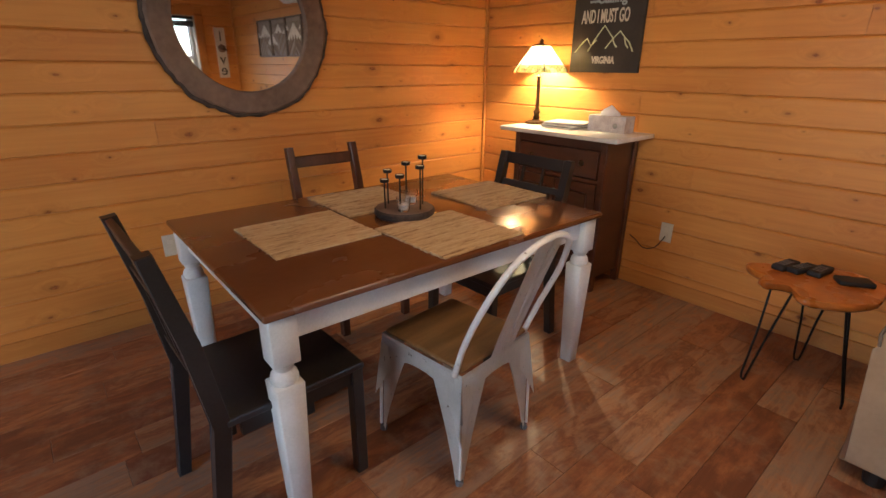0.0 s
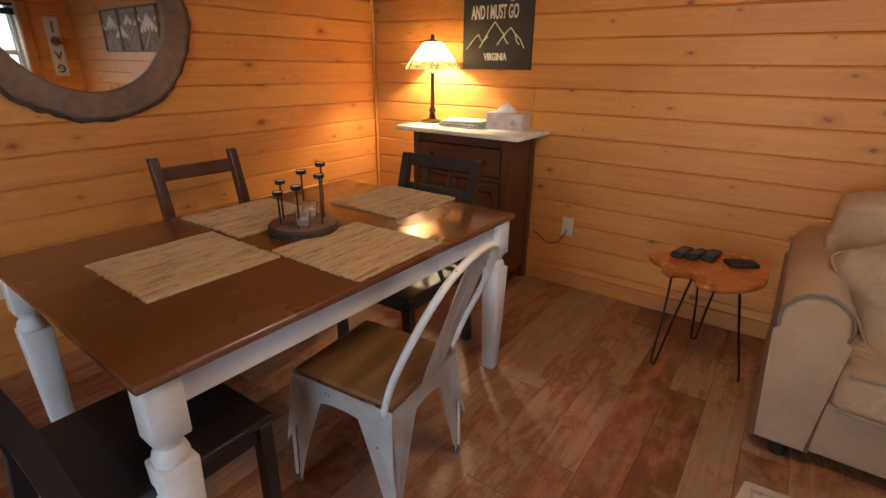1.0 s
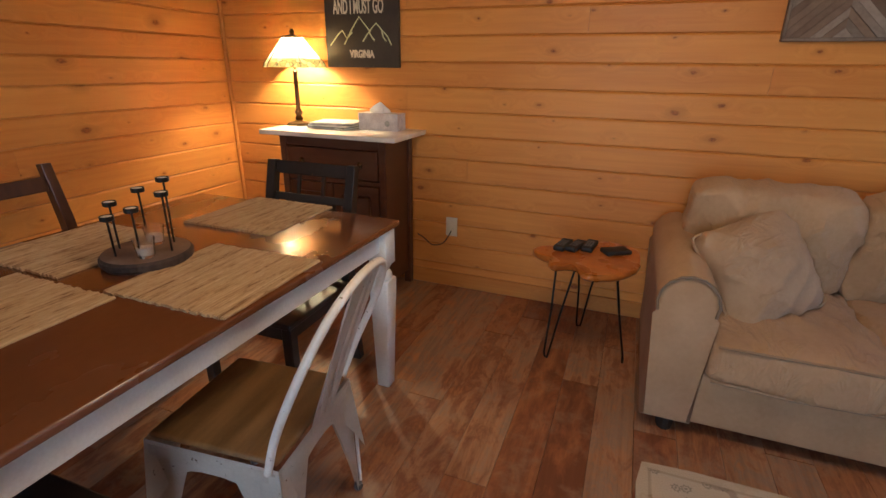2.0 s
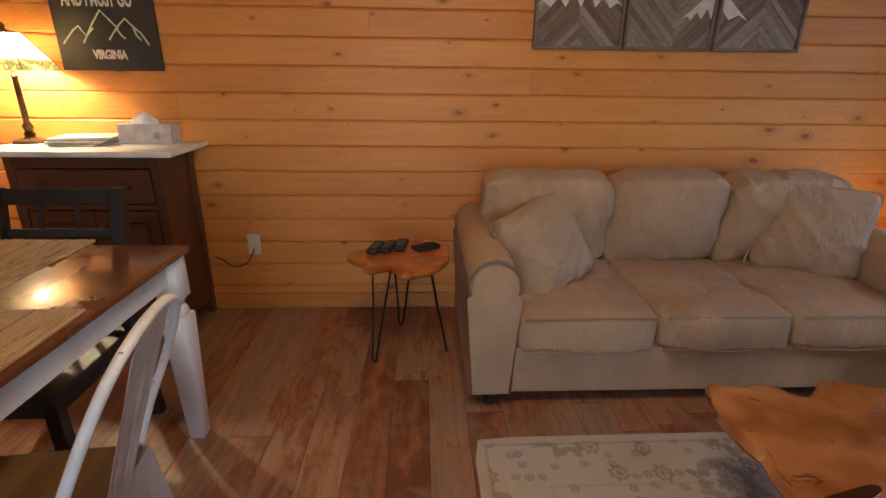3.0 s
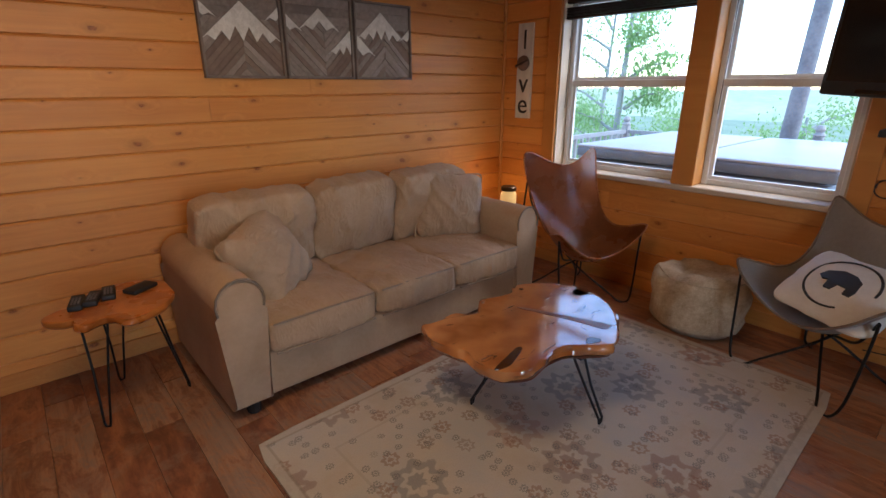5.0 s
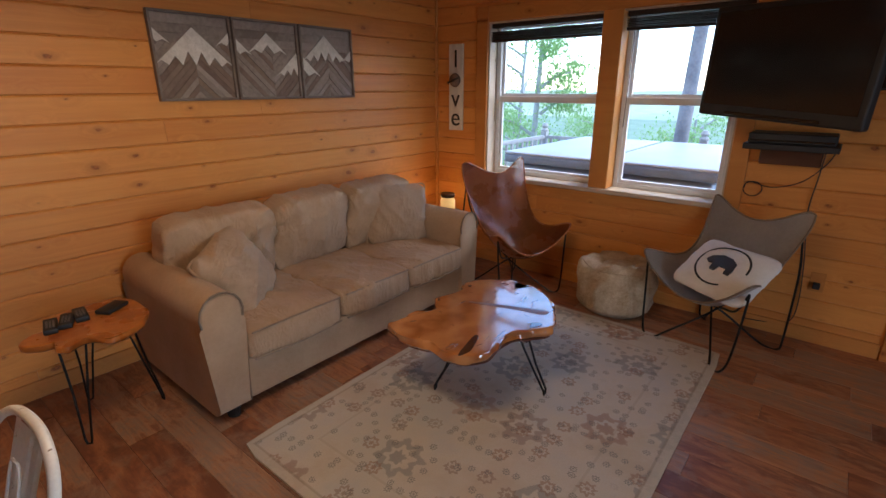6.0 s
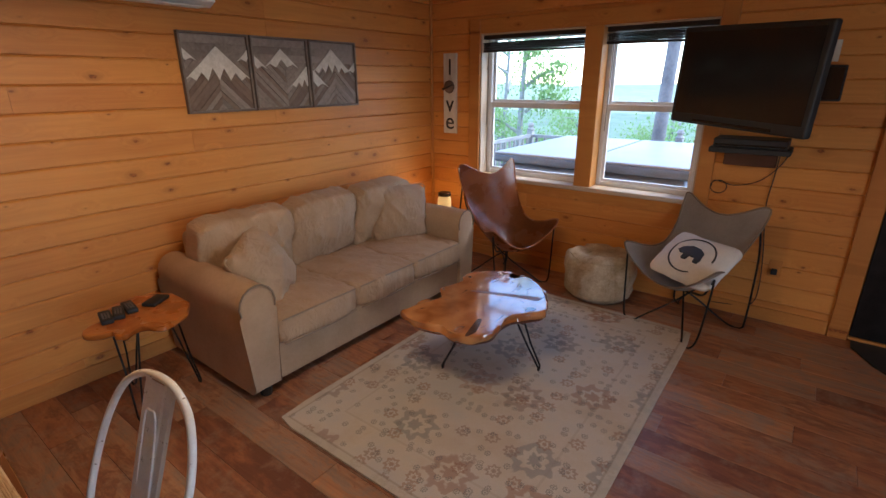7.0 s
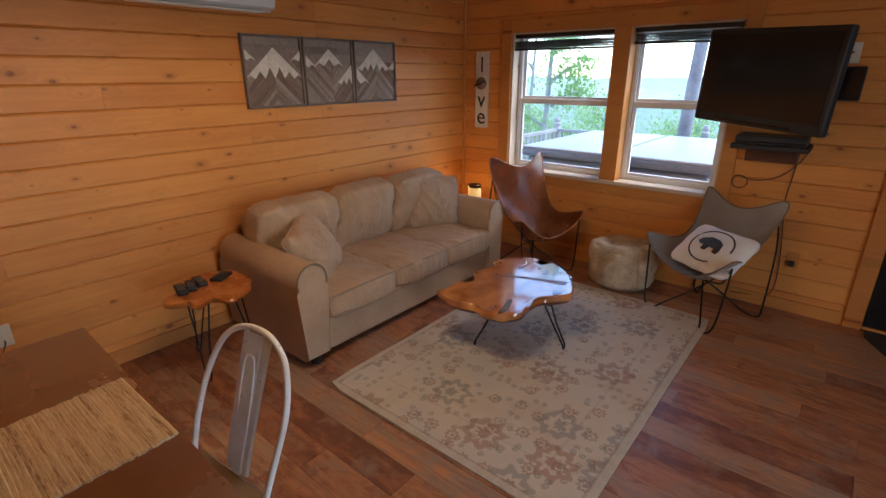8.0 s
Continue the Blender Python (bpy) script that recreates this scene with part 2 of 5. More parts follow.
SIGN_INK = surf("cream_ink", (0.58, 0.52, 0.42), (0.70, 0.64, 0.53), 20, 0.7)
SIGN_GREEN = surf("pale_green_ink", (0.42, 0.46, 0.28), (0.56, 0.60, 0.40), 20, 0.7)
SIGN_BLUE = surf("grey_blue_ink", (0.30, 0.36, 0.38), (0.40, 0.46, 0.48), 20, 0.7)
SIGN_WHITE = surf("whitewashed_board", (0.58, 0.53, 0.45), (0.72, 0.67, 0.58), 6, 0.65, stretch=(4, 4, 1))
LETTER = surf("black_paint", (0.018, 0.016, 0.015), (0.03, 0.027, 0.025), 20, 0.6)
ART_GREY = surf("weathered_strip", (0.16, 0.122, 0.102), (0.32, 0.265, 0.23), 1.0, 0.75, bump=0.3, fine=30, shift=60.0, stretch=(1.5, 1.5, 1.5))
ART_BROWN = surf("brown_strip", (0.125, 0.078, 0.056), (0.23, 0.16, 0.12), 1.0, 0.75, bump=0.3, fine=30, shift=60.0)
ART_WHITE = surf("white_strip", (0.56, 0.52, 0.47), (0.72, 0.68, 0.63), 30, 0.75, bump=0.3)
ART_FRAME = surf("grey_wood_frame", (0.12, 0.09, 0.072), (0.22, 0.17, 0.14), 8, 0.7, stretch=(1, 1, 1))
PAPER = surf("magazine_paper", (0.45, 0.43, 0.40), (0.66, 0.64, 0.60), 30, 0.5)
PAPER_DARK = surf("printed_cover", (0.12, 0.13, 0.15), (0.36, 0.34, 0.30), 22, 0.4)
TISSUE = surf("white_tissue", (0.74, 0.72, 0.70), (0.84, 0.82, 0.80), 12, 0.9)
CARD = surf("patterned_card", (0.42, 0.36, 0.36), (0.66, 0.60, 0.58), 16, 0.5, fleck=((0.25, 0.22, 0.30), 20, 0.66))
RUBBER = surf("dark_foot", (0.012, 0.010, 0.009), (0.02, 0.018, 0.016), 8, 0.6)
SLATE = surf("dark_slate", (0.018, 0.017, 0.017), (0.034, 0.032, 0.031), 5, 0.6, bump=0.4, fine=30)
CEILING = pine("ceiling_pine", (0.55, 0.27, 0.08), (0.42, 0.18, 0.045))
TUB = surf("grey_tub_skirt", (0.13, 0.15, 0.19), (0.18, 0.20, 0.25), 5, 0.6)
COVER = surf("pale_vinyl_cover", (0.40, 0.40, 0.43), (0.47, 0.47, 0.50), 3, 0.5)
DECK = surf("grey_deck_board", (0.34, 0.32, 0.30), (0.48, 0.45, 0.42), 3, 0.8, stretch=(1, 8, 1))
POST = surf("weathered_log_post", (0.20, 0.19, 0.20), (0.34, 0.32, 0.32), 4, 0.85, bump=0.5, fine=30)
TRUNK = surf("pale_bark", (0.30, 0.29, 0.28), (0.46, 0.45, 0.43), 7, 0.9, bump=0.6, fine=30)


def leaf_mat():
    """Thin leaf: light comes through as well as off it."""
    m = surf("green_leaf", (0.17, 0.27, 0.10), (0.28, 0.40, 0.17), 3, 0.6, bump=0.0)
    nt = m.node_tree
    b = nt.nodes["Principled BSDF"]
    t = nt.nodes.new("ShaderNodeBsdfTranslucent")
    t.inputs[0].default_value = (0.36, 0.54, 0.20, 1)
    both = nt.nodes.new("ShaderNodeMixShader")
    both.inputs[0].default_value = 0.5
    nt.links.new(b.outputs[0], both.inputs[1])
    nt.links.new(t.outputs[0], both.inputs[2])
    nt.links.new(both.outputs[0], nt.nodes["Material Output"].inputs[0])
    return m


LEAF = leaf_mat()
# meadow and hills: distance haze is painted in as paler base colours
HAZY_GRASS = surf("meadow", (0.17, 0.24, 0.14), (0.26, 0.33, 0.21), 0.3, 0.9, fine=8, bump=0.3)
HAZY_HILL = surf("haze_paled_hill", (0.33, 0.39, 0.24), (0.47, 0.52, 0.36), 0.03, 0.95, fine=0.3, bump=0.0)


def glass_mat(name, rough=0.0, color=(1, 1, 1)):
    m, nt, b = mat(name, rough)
    b.inputs["Base Color"].default_value = (*color, 1)
    b.inputs["Transmission Weight"].default_value = 1.0
    b.inputs["IOR"].default_value = 1.45
    return m


GLASS = glass_mat("window_glass")
GLASS.node_tree.nodes["Principled BSDF"].inputs["IOR"].default_value = 1.1
JAR_GLASS = glass_mat("frosted_glass", 0.25, (0.95, 0.93, 0.9))
MIRROR, _nt, _b = mat("silvered_mirror", 0.02, 1.0)
_b.inputs["Base Color"].default_value = (0.82, 0.82, 0.80, 1)


def shade_mat():
    """Lit art-glass lampshade: cream panels, leaded amber and green band at the rim."""
    m, nt, b = mat("lit_art_glass", 0.35)
    tc = nt.nodes.new("ShaderNodeTexCoord")
    sep = nt.nodes.new("ShaderNodeSeparateXYZ")
    nt.links.new(tc.outputs["Object"], sep.inputs[0])
    v = coords(nt, (1, 1, 1))
    tint = ramp(nt, cells(nt, v, 34).outputs["Color"], (0.2, (0.40, 0.26, 0.10)), (0.5, (0.12, 0.16, 0.07)), (0.8, (0.50, 0.38, 0.20)))
    band = ramp(nt, sep.outputs["Z"], (0.045, 1.0), (0.050, 0.0))
    col = mix(nt, band, (0.80, 0.70, 0.52), tint)
    lead = ramp(nt, cells(nt, v, 34, "DISTANCE_TO_EDGE").outputs["Distance"], (0.02, 1.0), (0.05, 0.0))
    col = mix(nt, op(nt, "MULTIPLY", lead, band), col, (0.03, 0.025, 0.02))
    put(nt, b.inputs["Base Color"], col)
    through_ = nt.nodes.new("ShaderNodeBsdfTranslucent")
    put(nt, through_.inputs["Color"], col)
    both = nt.nodes.new("ShaderNodeMixShader")
    both.inputs[0].default_value = 0.42
    nt.links.new(b.outputs[0], both.inputs[1])
    nt.links.new(through_.outputs[0], both.inputs[2])
    nt.links.new(both.outputs[0], nt.nodes["Material Output"].inputs[0])
    return m


SHADE = shade_mat()


def glow(name, color, strength):
    m, nt, b = mat(name, 0.4)
    b.inputs["Base Color"].default_value = (*color, 1)
    b.inputs["Emission Color"].default_value = (*color, 1)
    b.inputs["Emission Strength"].default_value = strength
    return m


GLOW = glow("lit_globe", (1.0, 0.72, 0.42), 2.0)
JAR_LIGHT = glow("lit_string_in_jar", (1.0, 0.62, 0.22), 0.12)


def mat_weave():
    m, nt, b = mat("woven_seagrass", 0.9)
    v = coords(nt, (1, 1, 1), 7.0)
    strand = tex(nt, vop(nt, "MULTIPLY", v, (16.0, 150.0, 1.0)), 1.0, 3, 0.6, 0.8)
    band = tex(nt, vop(nt, "MULTIPLY", v, (2.0, 34.0, 1.0)), 1.0, 2)
    fleck = tex(nt, vop(nt, "MULTIPLY", v, (60.0, 160.0, 1.0)), 1.0, 2)
    f = op(nt, "ADD", op(nt, "MULTIPLY", strand, 0.5), op(nt, "ADD", op(nt, "MULTIPLY", band, 0.35), op(nt, "MULTIPLY", fleck, 0.15)))
    col = ramp(nt, f, (0.36, (0.22, 0.115, 0.05)), (0.47, (0.50, 0.33, 0.17)), (0.66, (0.64, 0.47, 0.28)))
    put(nt, b.inputs["Base Color"], col)
    relief(nt, b, f, 0.8, 0.006)
    return m


def rug_mat():
    """Faded oriental rug: mottled ivory field, ringed rosettes, dotted border, pale edge."""
    m, nt, b = mat("faded_oriental_rug", 0.95)
    v = coords(nt)
    sep = nt.nodes.new("ShaderNodeSeparateXYZ")
    nt.links.new(v, sep.inputs[0])
    x, y = sep.outputs[0], sep.outputs[1]
    blotch = tex(nt, v, 2.2, 5, 0.6)
    field = ramp(nt, blotch, (0.35, (0.49, 0.39, 0.275)), (0.5, (0.55, 0.47, 0.365)), (0.66, (0.48, 0.445, 0.385)))
    flat = vop(nt, "MULTIPLY", v, (1, 1, 0))
    wv = vop(nt, "ADD", flat, op(nt, "MULTIPLY", tex(nt, v, 14, 2), 0.02))

    def motif(scale, size, c1, c2, keep, base):
        vo = cells(nt, wv, scale, jitter=0.75, dims="2D")
        d = vo.outputs["Distance"]
        loc = nt.nodes.new("ShaderNodeSeparateXYZ")
        nt.links.new(vop(nt, "SUBTRACT", wv, vo.outputs["Position"]), loc.inputs[0])
        turn = op(nt, "ARCTAN2", loc.outputs[1], loc.outputs[0])
        lobe = op(nt, "COSINE", op(nt, "MULTIPLY", turn, 8.0))
        petal = op(nt, "MULTIPLY", d, op(nt, "ADD", 1.0, op(nt, "MULTIPLY", lobe, 0.16)))
        petal = op(nt, "ADD", petal, op(nt, "MULTIPLY", op(nt, "SUBTRACT", tex(nt, v, scale * 9, 1), 0.5), 0.16))
        ring = ramp(nt, petal, (size * 0.28, 0.9), (size * 0.34, 0.0), (size * 0.55, 0.0), (size * 0.62, 0.85), (size * 0.92, 0.8), (size, 0.0))
        pick = ramp(nt, vo.outputs["Color"], (keep, 0.0), (keep + 0.02, 1.0))
        tint = mix(nt, ramp(nt, vo.outputs["Color"], (0.45, 0.0), (0.7, 1.0)), c1, c2)
        return mix(nt, op(nt, "MULTIPLY", op(nt, "MULTIPLY", ring, pick), 0.75), base, tint)

    col = motif(3.2, 0.34, (0.34, 0.13, 0.065), (0.22, 0.21, 0.19), 0.46, field)
    col = motif(8.0, 0.28, (0.19, 0.18, 0.165), (0.29, 0.15, 0.09), 0.56, col)
    col = motif(19.0, 0.30, (0.18, 0.14, 0.095), (0.15, 0.145, 0.135), 0.57, col)
    edge_x = op(nt, "SUBTRACT", 1.10, op(nt, "ABSOLUTE", x))
    edge_y = op(nt, "SUBTRACT", 0.75, op(nt, "ABSOLUTE", y))
    edge = op(nt, "MINIMUM", edge_x, edge_y)
    strip = ramp(nt, edge, (0.0, 0.8), (0.035, 0.8), (0.04, 0.0), (0.085, 0.0), (0.09, 0.0), (0.2, 0.0))
    guard = ramp(nt, edge, (0.036, 0.0), (0.039, 0.55), (0.046, 0.55), (0.049, 0.0), (0.235, 0.0), (0.238, 0.22), (0.246, 0.22), (0.25, 0.0))
    col = mix(nt, guard, col, (0.27, 0.215, 0.15))
    col = mix(nt, strip, col, (0.50, 0.43, 0.33))
    wear = tex(nt, v, 160, 2)
    col = mix(nt, ramp(nt, wear, (0.45, 0.0), (0.7, 0.3)), col, (0.45, 0.375, 0.28))
    put(nt, b.inputs["Base Color"], col)
    relief(nt, b, wear, 0.4, 0.004)
    return m


RUG = rug_mat()


# ---- mesh helpers ----
def part(name, bm, material, parent=None, label="", smooth=False):
    """Links a bmesh as one mesh object under a thing or under a part."""
    me = bpy.data.meshes.new(name)
    bmesh.ops.recalc_face_normals(bm, faces=bm.faces)
    bm.to_mesh(me)
    bm.free()
    if smooth:
        me.polygons.foreach_set("use_smooth", [True] * len(me.polygons))
        me.set_sharp_from_angle(angle=radians(50))
    me.materials.append(material)
    ob = new(name, me)
    ob.parent = parent
    if label:
        ob["label"] = label
    return ob


def thing(name, m, label, category, group="", kind=""):
    ob = new(name)
    ob.empty_display_size = 0.1
    ob.matrix_world = m
    return tagged(ob, label, category, group, kind)


def solo(name, bm, material, m, label, category, group="", kind="", smooth=False):
    ob = part(name, bm, material, None, "", smooth)
    ob.matrix_world = m
    return tagged(ob, label, category, group, kind)


def box(x0, x1, y0, y1, z0, z1, bevel=0.0, seg=2, bm=None):
    b = bmesh.new()
    vs = [b.verts.new((x, y, z)) for z in (z0, z1) for x, y in ((x0, y0), (x1, y0), (x1, y1), (x0, y1))]
    for f in ((0, 3, 2, 1), (4, 5, 6, 7), (0, 1, 5, 4), (1, 2, 6, 5), (2, 3, 7, 6), (3, 0, 4, 7)):
        b.faces.new([vs[i] for i in f])
    if bevel:
        bmesh.ops.bevel(b, geom=b.edges[:], offset=bevel, segments=seg, affect="EDGES", profile=0.5)
    return join(bm, b) if bm else b


def join(bm, other):
    me = bpy.data.meshes.new("tmp")
    other.to_mesh(me)
    other.free()
    bm.from_mesh(me)
    bpy.data.meshes.remove(me)
    return bm


def turned(profile, n=24, bm=None, x=0.0, y=0.0, squeeze=None):
    """A lathe form from (radius, height) pairs, closed at both ends."""
    b = bm or bmesh.new()
    rings = []
    for r, z in profile:
        rings.append([b.verts.new((x + r * math.cos(2 * math.pi * k / n), y + r * math.sin(2 * math.pi * k / n), z)) for k in range(n)])
    for a, c in zip(rings, rings[1:]):
        for k in range(n):
            b.faces.new((a[k], a[(k + 1) % n], c[(k + 1) % n], c[k]))
    b.faces.new(rings[0][::-1])
    b.faces.new(rings[-1])
    return b


def sweep(points, r, n=8, closed=False, bm=None):
    """A round rod along points; r is one radius or one for each point."""
    b = bm or bmesh.new()
    pts = [Vector(p) for p in points]
    last, rings, side = len(pts), [], None
    for i, p in enumerate(pts):
        a = pts[i - 1] if i or closed else p
        c = pts[(i + 1) % last] if i + 1 < last or closed else p
        d = (c - a).normalized()
        if side is None:
            side = d.orthogonal().normalized()
        side = (side - d * side.dot(d)).normalized()
        up = d.cross(side)
        q = r[i] if isinstance(r, (list, tuple)) else r
        rings.append([b.verts.new(p + q * (side * math.cos(2 * math.pi * k / n) + up * math.sin(2 * math.pi * k / n))) for k in range(n)])
    for i in range(last if closed else last - 1):
        a, c = rings[i], rings[(i + 1) % last]
        for k in range(n):
            b.faces.new((a[k], a[(k + 1) % n], c[(k + 1) % n], c[k]))
    if not closed:
        b.faces.new(rings[0][::-1])
        b.faces.new(rings[-1])
    return b


def spline(points, steps=8, closed=False):
    """Catmull-Rom points through the given ones."""
    p = [Vector(q) for q in points]
    n, out = len(p), []
    for i in range(n if closed else n - 1):
        if closed:
            a, b, c, d = p[i - 1], p[i], p[(i + 1) % n], p[(i + 2) % n]
        else:
            a, b, c, d = p[max(i - 1, 0)], p[i], p[i + 1], p[min(i + 2, n - 1)]
        for k in range(steps):
            t = k / steps
            out.append(0.5 * ((2 * b) + (c - a) * t + (2 * a - 5 * b + 4 * c - d) * t * t + (3 * b - a - 3 * c + d) * t ** 3))
    if not closed:
        out.append(p[-1])
    return out


def prism(profile, y0, y1, bevel=0.0, seg=2):
    """A profile of (x, z) pushed from y0 to y1."""
    b = bmesh.new()
    a = [b.verts.new((x, y0, z)) for x, z in profile]
    c = [b.verts.new((x, y1, z)) for x, z in profile]
    n = len(profile)
    caps = [b.faces.new(a), b.faces.new(c[::-1])]
    for k in range(n):
        b.faces.new((a[k], a[(k + 1) % n], c[(k + 1) % n], c[k]))
    if bevel:
        edges = {e for f in caps for e in f.edges}
        bmesh.ops.bevel(b, geom=list(edges), offset=bevel, segments=seg, affect="EDGES", profile=0.5)
    return b


def puffy(w, d, h, k=7.0, puff=0.02, crease=0.006, seed=0.0, cuts=18, pinch=0.0):
    """A stuffed cushion: rounded box with crowned faces and slack creases; pinch thins its rim."""
    b = bmesh.new()
    bmesh.ops.create_cube(b, size=2.0)
    bmesh.ops.subdivide_edges(b, edges=b.edges[:], cuts=cuts, use_grid_fill=True)
    for v in b.verts:
        a, c, e = v.co
        big = max(abs(a), abs(c), abs(e))
        s = big / (abs(a) ** k + abs(c) ** k + abs(e) ** k) ** (1 / k)
        a, c, e = a * s, c * s, e * s
        crown = (1 - a * a) * (1 - c * c)
        zz = e * (h / 2)
        if pinch:
            zz *= 1 - pinch * (1 - max(0.0, (1 - a ** 4) * (1 - c ** 4)) ** 0.5)
        zz += math.copysign(puff, e) * crown * min(1, abs(e) * 1.3)
        x = a * w / 2 * (1 - (0.06 * (1 - c * c) if pinch else 0))
        y = c * d / 2 * (1 - (0.06 * (1 - a * a) if pinch else 0))
        q = Vector((x * 7 + seed, y * 7 + seed * 1.7, zz * 5))
        warp = 0.10 * noise.noise(q * 0.5)
        ridge = 1 - abs(noise.noise(Vector(((x + warp) * 8.5 + y * 5 + seed, (y + warp) * 2.6 - x * 1.6, seed))))
        cross = 1 - abs(noise.noise(Vector(((x - y + warp) * 6.5 + seed, (x + y) * 2.5, seed + 9))))
        sag = 1 - abs(noise.noise(Vector(((x + 0.6 * y + warp) * 4.5 + seed * 2, (y - 0.4 * x) * 1.3, seed + 4))))
        fold = 0.5 * noise.noise(q * 0.6) + 0.8 * ridge ** 5 + 0.6 * cross ** 6 + 0.55 * sag ** 10 - 0.42
        n = Vector((a, c, e)).normalized()
        v.co = Vector((x, y, zz)) + n * crease * fold
    return b


def text_mesh(body, size, depth=0.002, align="CENTER", bold=0.0):
    cu = bpy.data.curves.new("text", "FONT")
    cu.body, cu.size, cu.extrude, cu.align_x, cu.offset = body, size, depth, align, bold
    tmp = bpy.data.objects.new("text", cu)
    scene.collection.objects.link(tmp)
    me = bpy.data.meshes.new_from_object(tmp.evaluated_get(bpy.context.evaluated_depsgraph_get()))
    bpy.data.objects.remove(tmp)
    b = bmesh.new()
    b.from_mesh(me)
    bpy.data.meshes.remove(me)
    return b


def moved(bm, m):
    bm.transform(m)
    return bm


def spanned(centre, u, v):
    """A pose whose x and y run along u and v."""
    u = Vector(u).normalized()
    w = u.cross(Vector(v)).normalized()
    m = Matrix((u, w.cross(u), w)).transposed().to_4x4()
    m.translation = centre
    return m


# ---- the room: x to the east wall, y to the north wall ----
EAST, WEST, SOUTH, CEIL = 5.432, -0.04, -5.6, 2.62
ROW, FIRST = 0.1335, 0.010


def plain(name, bm, material, label, category):
    return solo(name, bm, material, pose(0, 0, 0), label, category, kind="structure")


wall_north = plain("wall_north", box(WEST - 0.14, EAST + 0.2, 0.02, 0.16, -0.02, CEIL), TRIM, "wall clad in varnished knotty pine boards", "wall")
wall_west = plain("wall_west", box(WEST - 0.16, WEST - 0.02, SOUTH, 0.02, -0.02, CEIL), TRIM, "wall clad in varnished knotty pine boards", "wall")
WY0, WY1, WZ0, WZ1 = -0.557, -2.41, 0.793, 2.0
be = box(EAST + 0.02, EAST + 0.2, WY0, 0.02, -0.02, CEIL)
box(EAST + 0.02, EAST + 0.2, SOUTH, WY1, -0.02, CEIL, bm=be)
box(EAST + 0.02, EAST + 0.2, WY1, WY0, -0.02, WZ0 - 0.03, bm=be)
box(EAST + 0.02, EAST + 0.2, WY1, WY0, WZ1, CEIL, bm=be)
wall_east = plain("wall_east", be, TRIM, "pine board wall with a double window", "wall")
bs = box(WEST - 0.16, 1.6, SOUTH - 0.14, SOUTH, -0.02, CEIL)
box(3.0, EAST + 0.2, SOUTH - 0.14, SOUTH, -0.02, CEIL, bm=bs)
box(1.6, 3.0, SOUTH - 0.14, SOUTH, 2.12, CEIL, bm=bs)
wall_south = plain("wall_south", bs, PINE, "plain pine wall with a doorway opening", "wall")
bc = bmesh.new()
for i in range(40):
    x0 = -0.2 + i * 0.142
    box(x0, x0 + 0.139, SOUTH - 0.14, 0.16, CEIL, CEIL + 0.03, bm=bc)
box(WEST - 0.16, EAST + 0.2, SOUTH - 0.14, 0.16, CEIL + 0.03, CEIL + 0.1, bm=bc)
plain("ceiling", bc, CEILING, "pine board ceiling", "ceiling")
floor = plain("floor", box(WEST - 0.16, EAST + 0.2, SOUTH - 0.14, 0.16, -0.08, -0.012), RUBBER, "mixed-tone brown vinyl plank floor", "floor")


def strip(name, x0, x1, y0, y1, z0, z1, material=TRIM, bevel=0.004, label="varnished pine trim board", m=None):
    """One trim board, its grain along its longest side."""
    dx, dy, dz = x1 - x0, y1 - y0, z1 - z0
    c = ((x0 + x1) / 2, (y0 + y1) / 2, (z0 + z1) / 2)
    if dz >= dx and dz >= dy:
        turn, size = pose(*c, 0, -90, 0), (dz, dy, dx)
    elif dy >= dx:
        turn, size = pose(*c, 0, 0, 90), (dy, dx, dz)
    else:
        turn, size = pose(*c), (dx, dy, dz)
    a, b2, c2 = (s / 2 for s in size)
    return solo(name, box(-a, a, -b2, b2, -c2, c2, bevel, 1), material, turn, label, "trim", kind="structure")


strip("baseboard_north", WEST + 0.02, EAST, -0.016, 0.0, 0.0, 0.095, label="pine baseboard")
strip("baseboard_west", WEST, WEST + 0.016, SOUTH, 0.0, 0.0, 0.095, label="pine baseboard")
strip("baseboard_east", EAST - 0.016, EAST, -3.34, -0.016, 0.0, 0.095, label="pine baseboard")
strip("corner_trim_west", WEST, WEST + 0.022, -0.022, 0.0, 0.096, CEIL, label="narrow pine corner strip")
strip("corner_trim_east", EAST - 0.022, EAST, -0.022, 0.0, 0.096, CEIL, label="narrow pine corner strip")
strip("trim_post", EAST - 0.024, EAST, -3.45, -3.345, 0.0, CEIL, label="upright pine casing board")

# window: casing, sill, mullion, reveals
strip("window_casing_side", EAST - 0.02, EAST, WY0, WY0 + 0.11, WZ0 - 0.04, WZ1 + 0.115, label="pine window casing")
strip("window_casing_far", EAST - 0.02, EAST, WY1 - 0.10, WY1, WZ0 - 0.04, WZ1 + 0.115, label="pine window casing")
strip("window_casing_head", EAST - 0.02, EAST, WY1, WY0, WZ1, WZ1 + 0.115, label="pine window casing")
strip("window_mullion", EAST - 0.022, EAST + 0.15, -1.645, -1.505, WZ0, WZ1, label="wide pine post between two windows")
strip("window_sill", EAST - 0.045, EAST + 0.15, WY1 - 0.02, WY0 + 0.02, WZ0 - 0.035, WZ0, PALE_DAYLIT, 0.006, "pale worn window sill board")
strip("window_apron", EAST - 0.016, EAST, WY1, WY0, WZ0 - 0.125, WZ0 - 0.037, label="pine apron under the sill")
# reveals: pine boards whitened in colour for the daylight falling on them
strip("window_reveal_near", EAST, EAST + 0.15, WY0 - 0.012, WY0, WZ0, WZ1, PALE_DAYLIT, 0.002, "pine window reveal, daylight put into its pale colour")
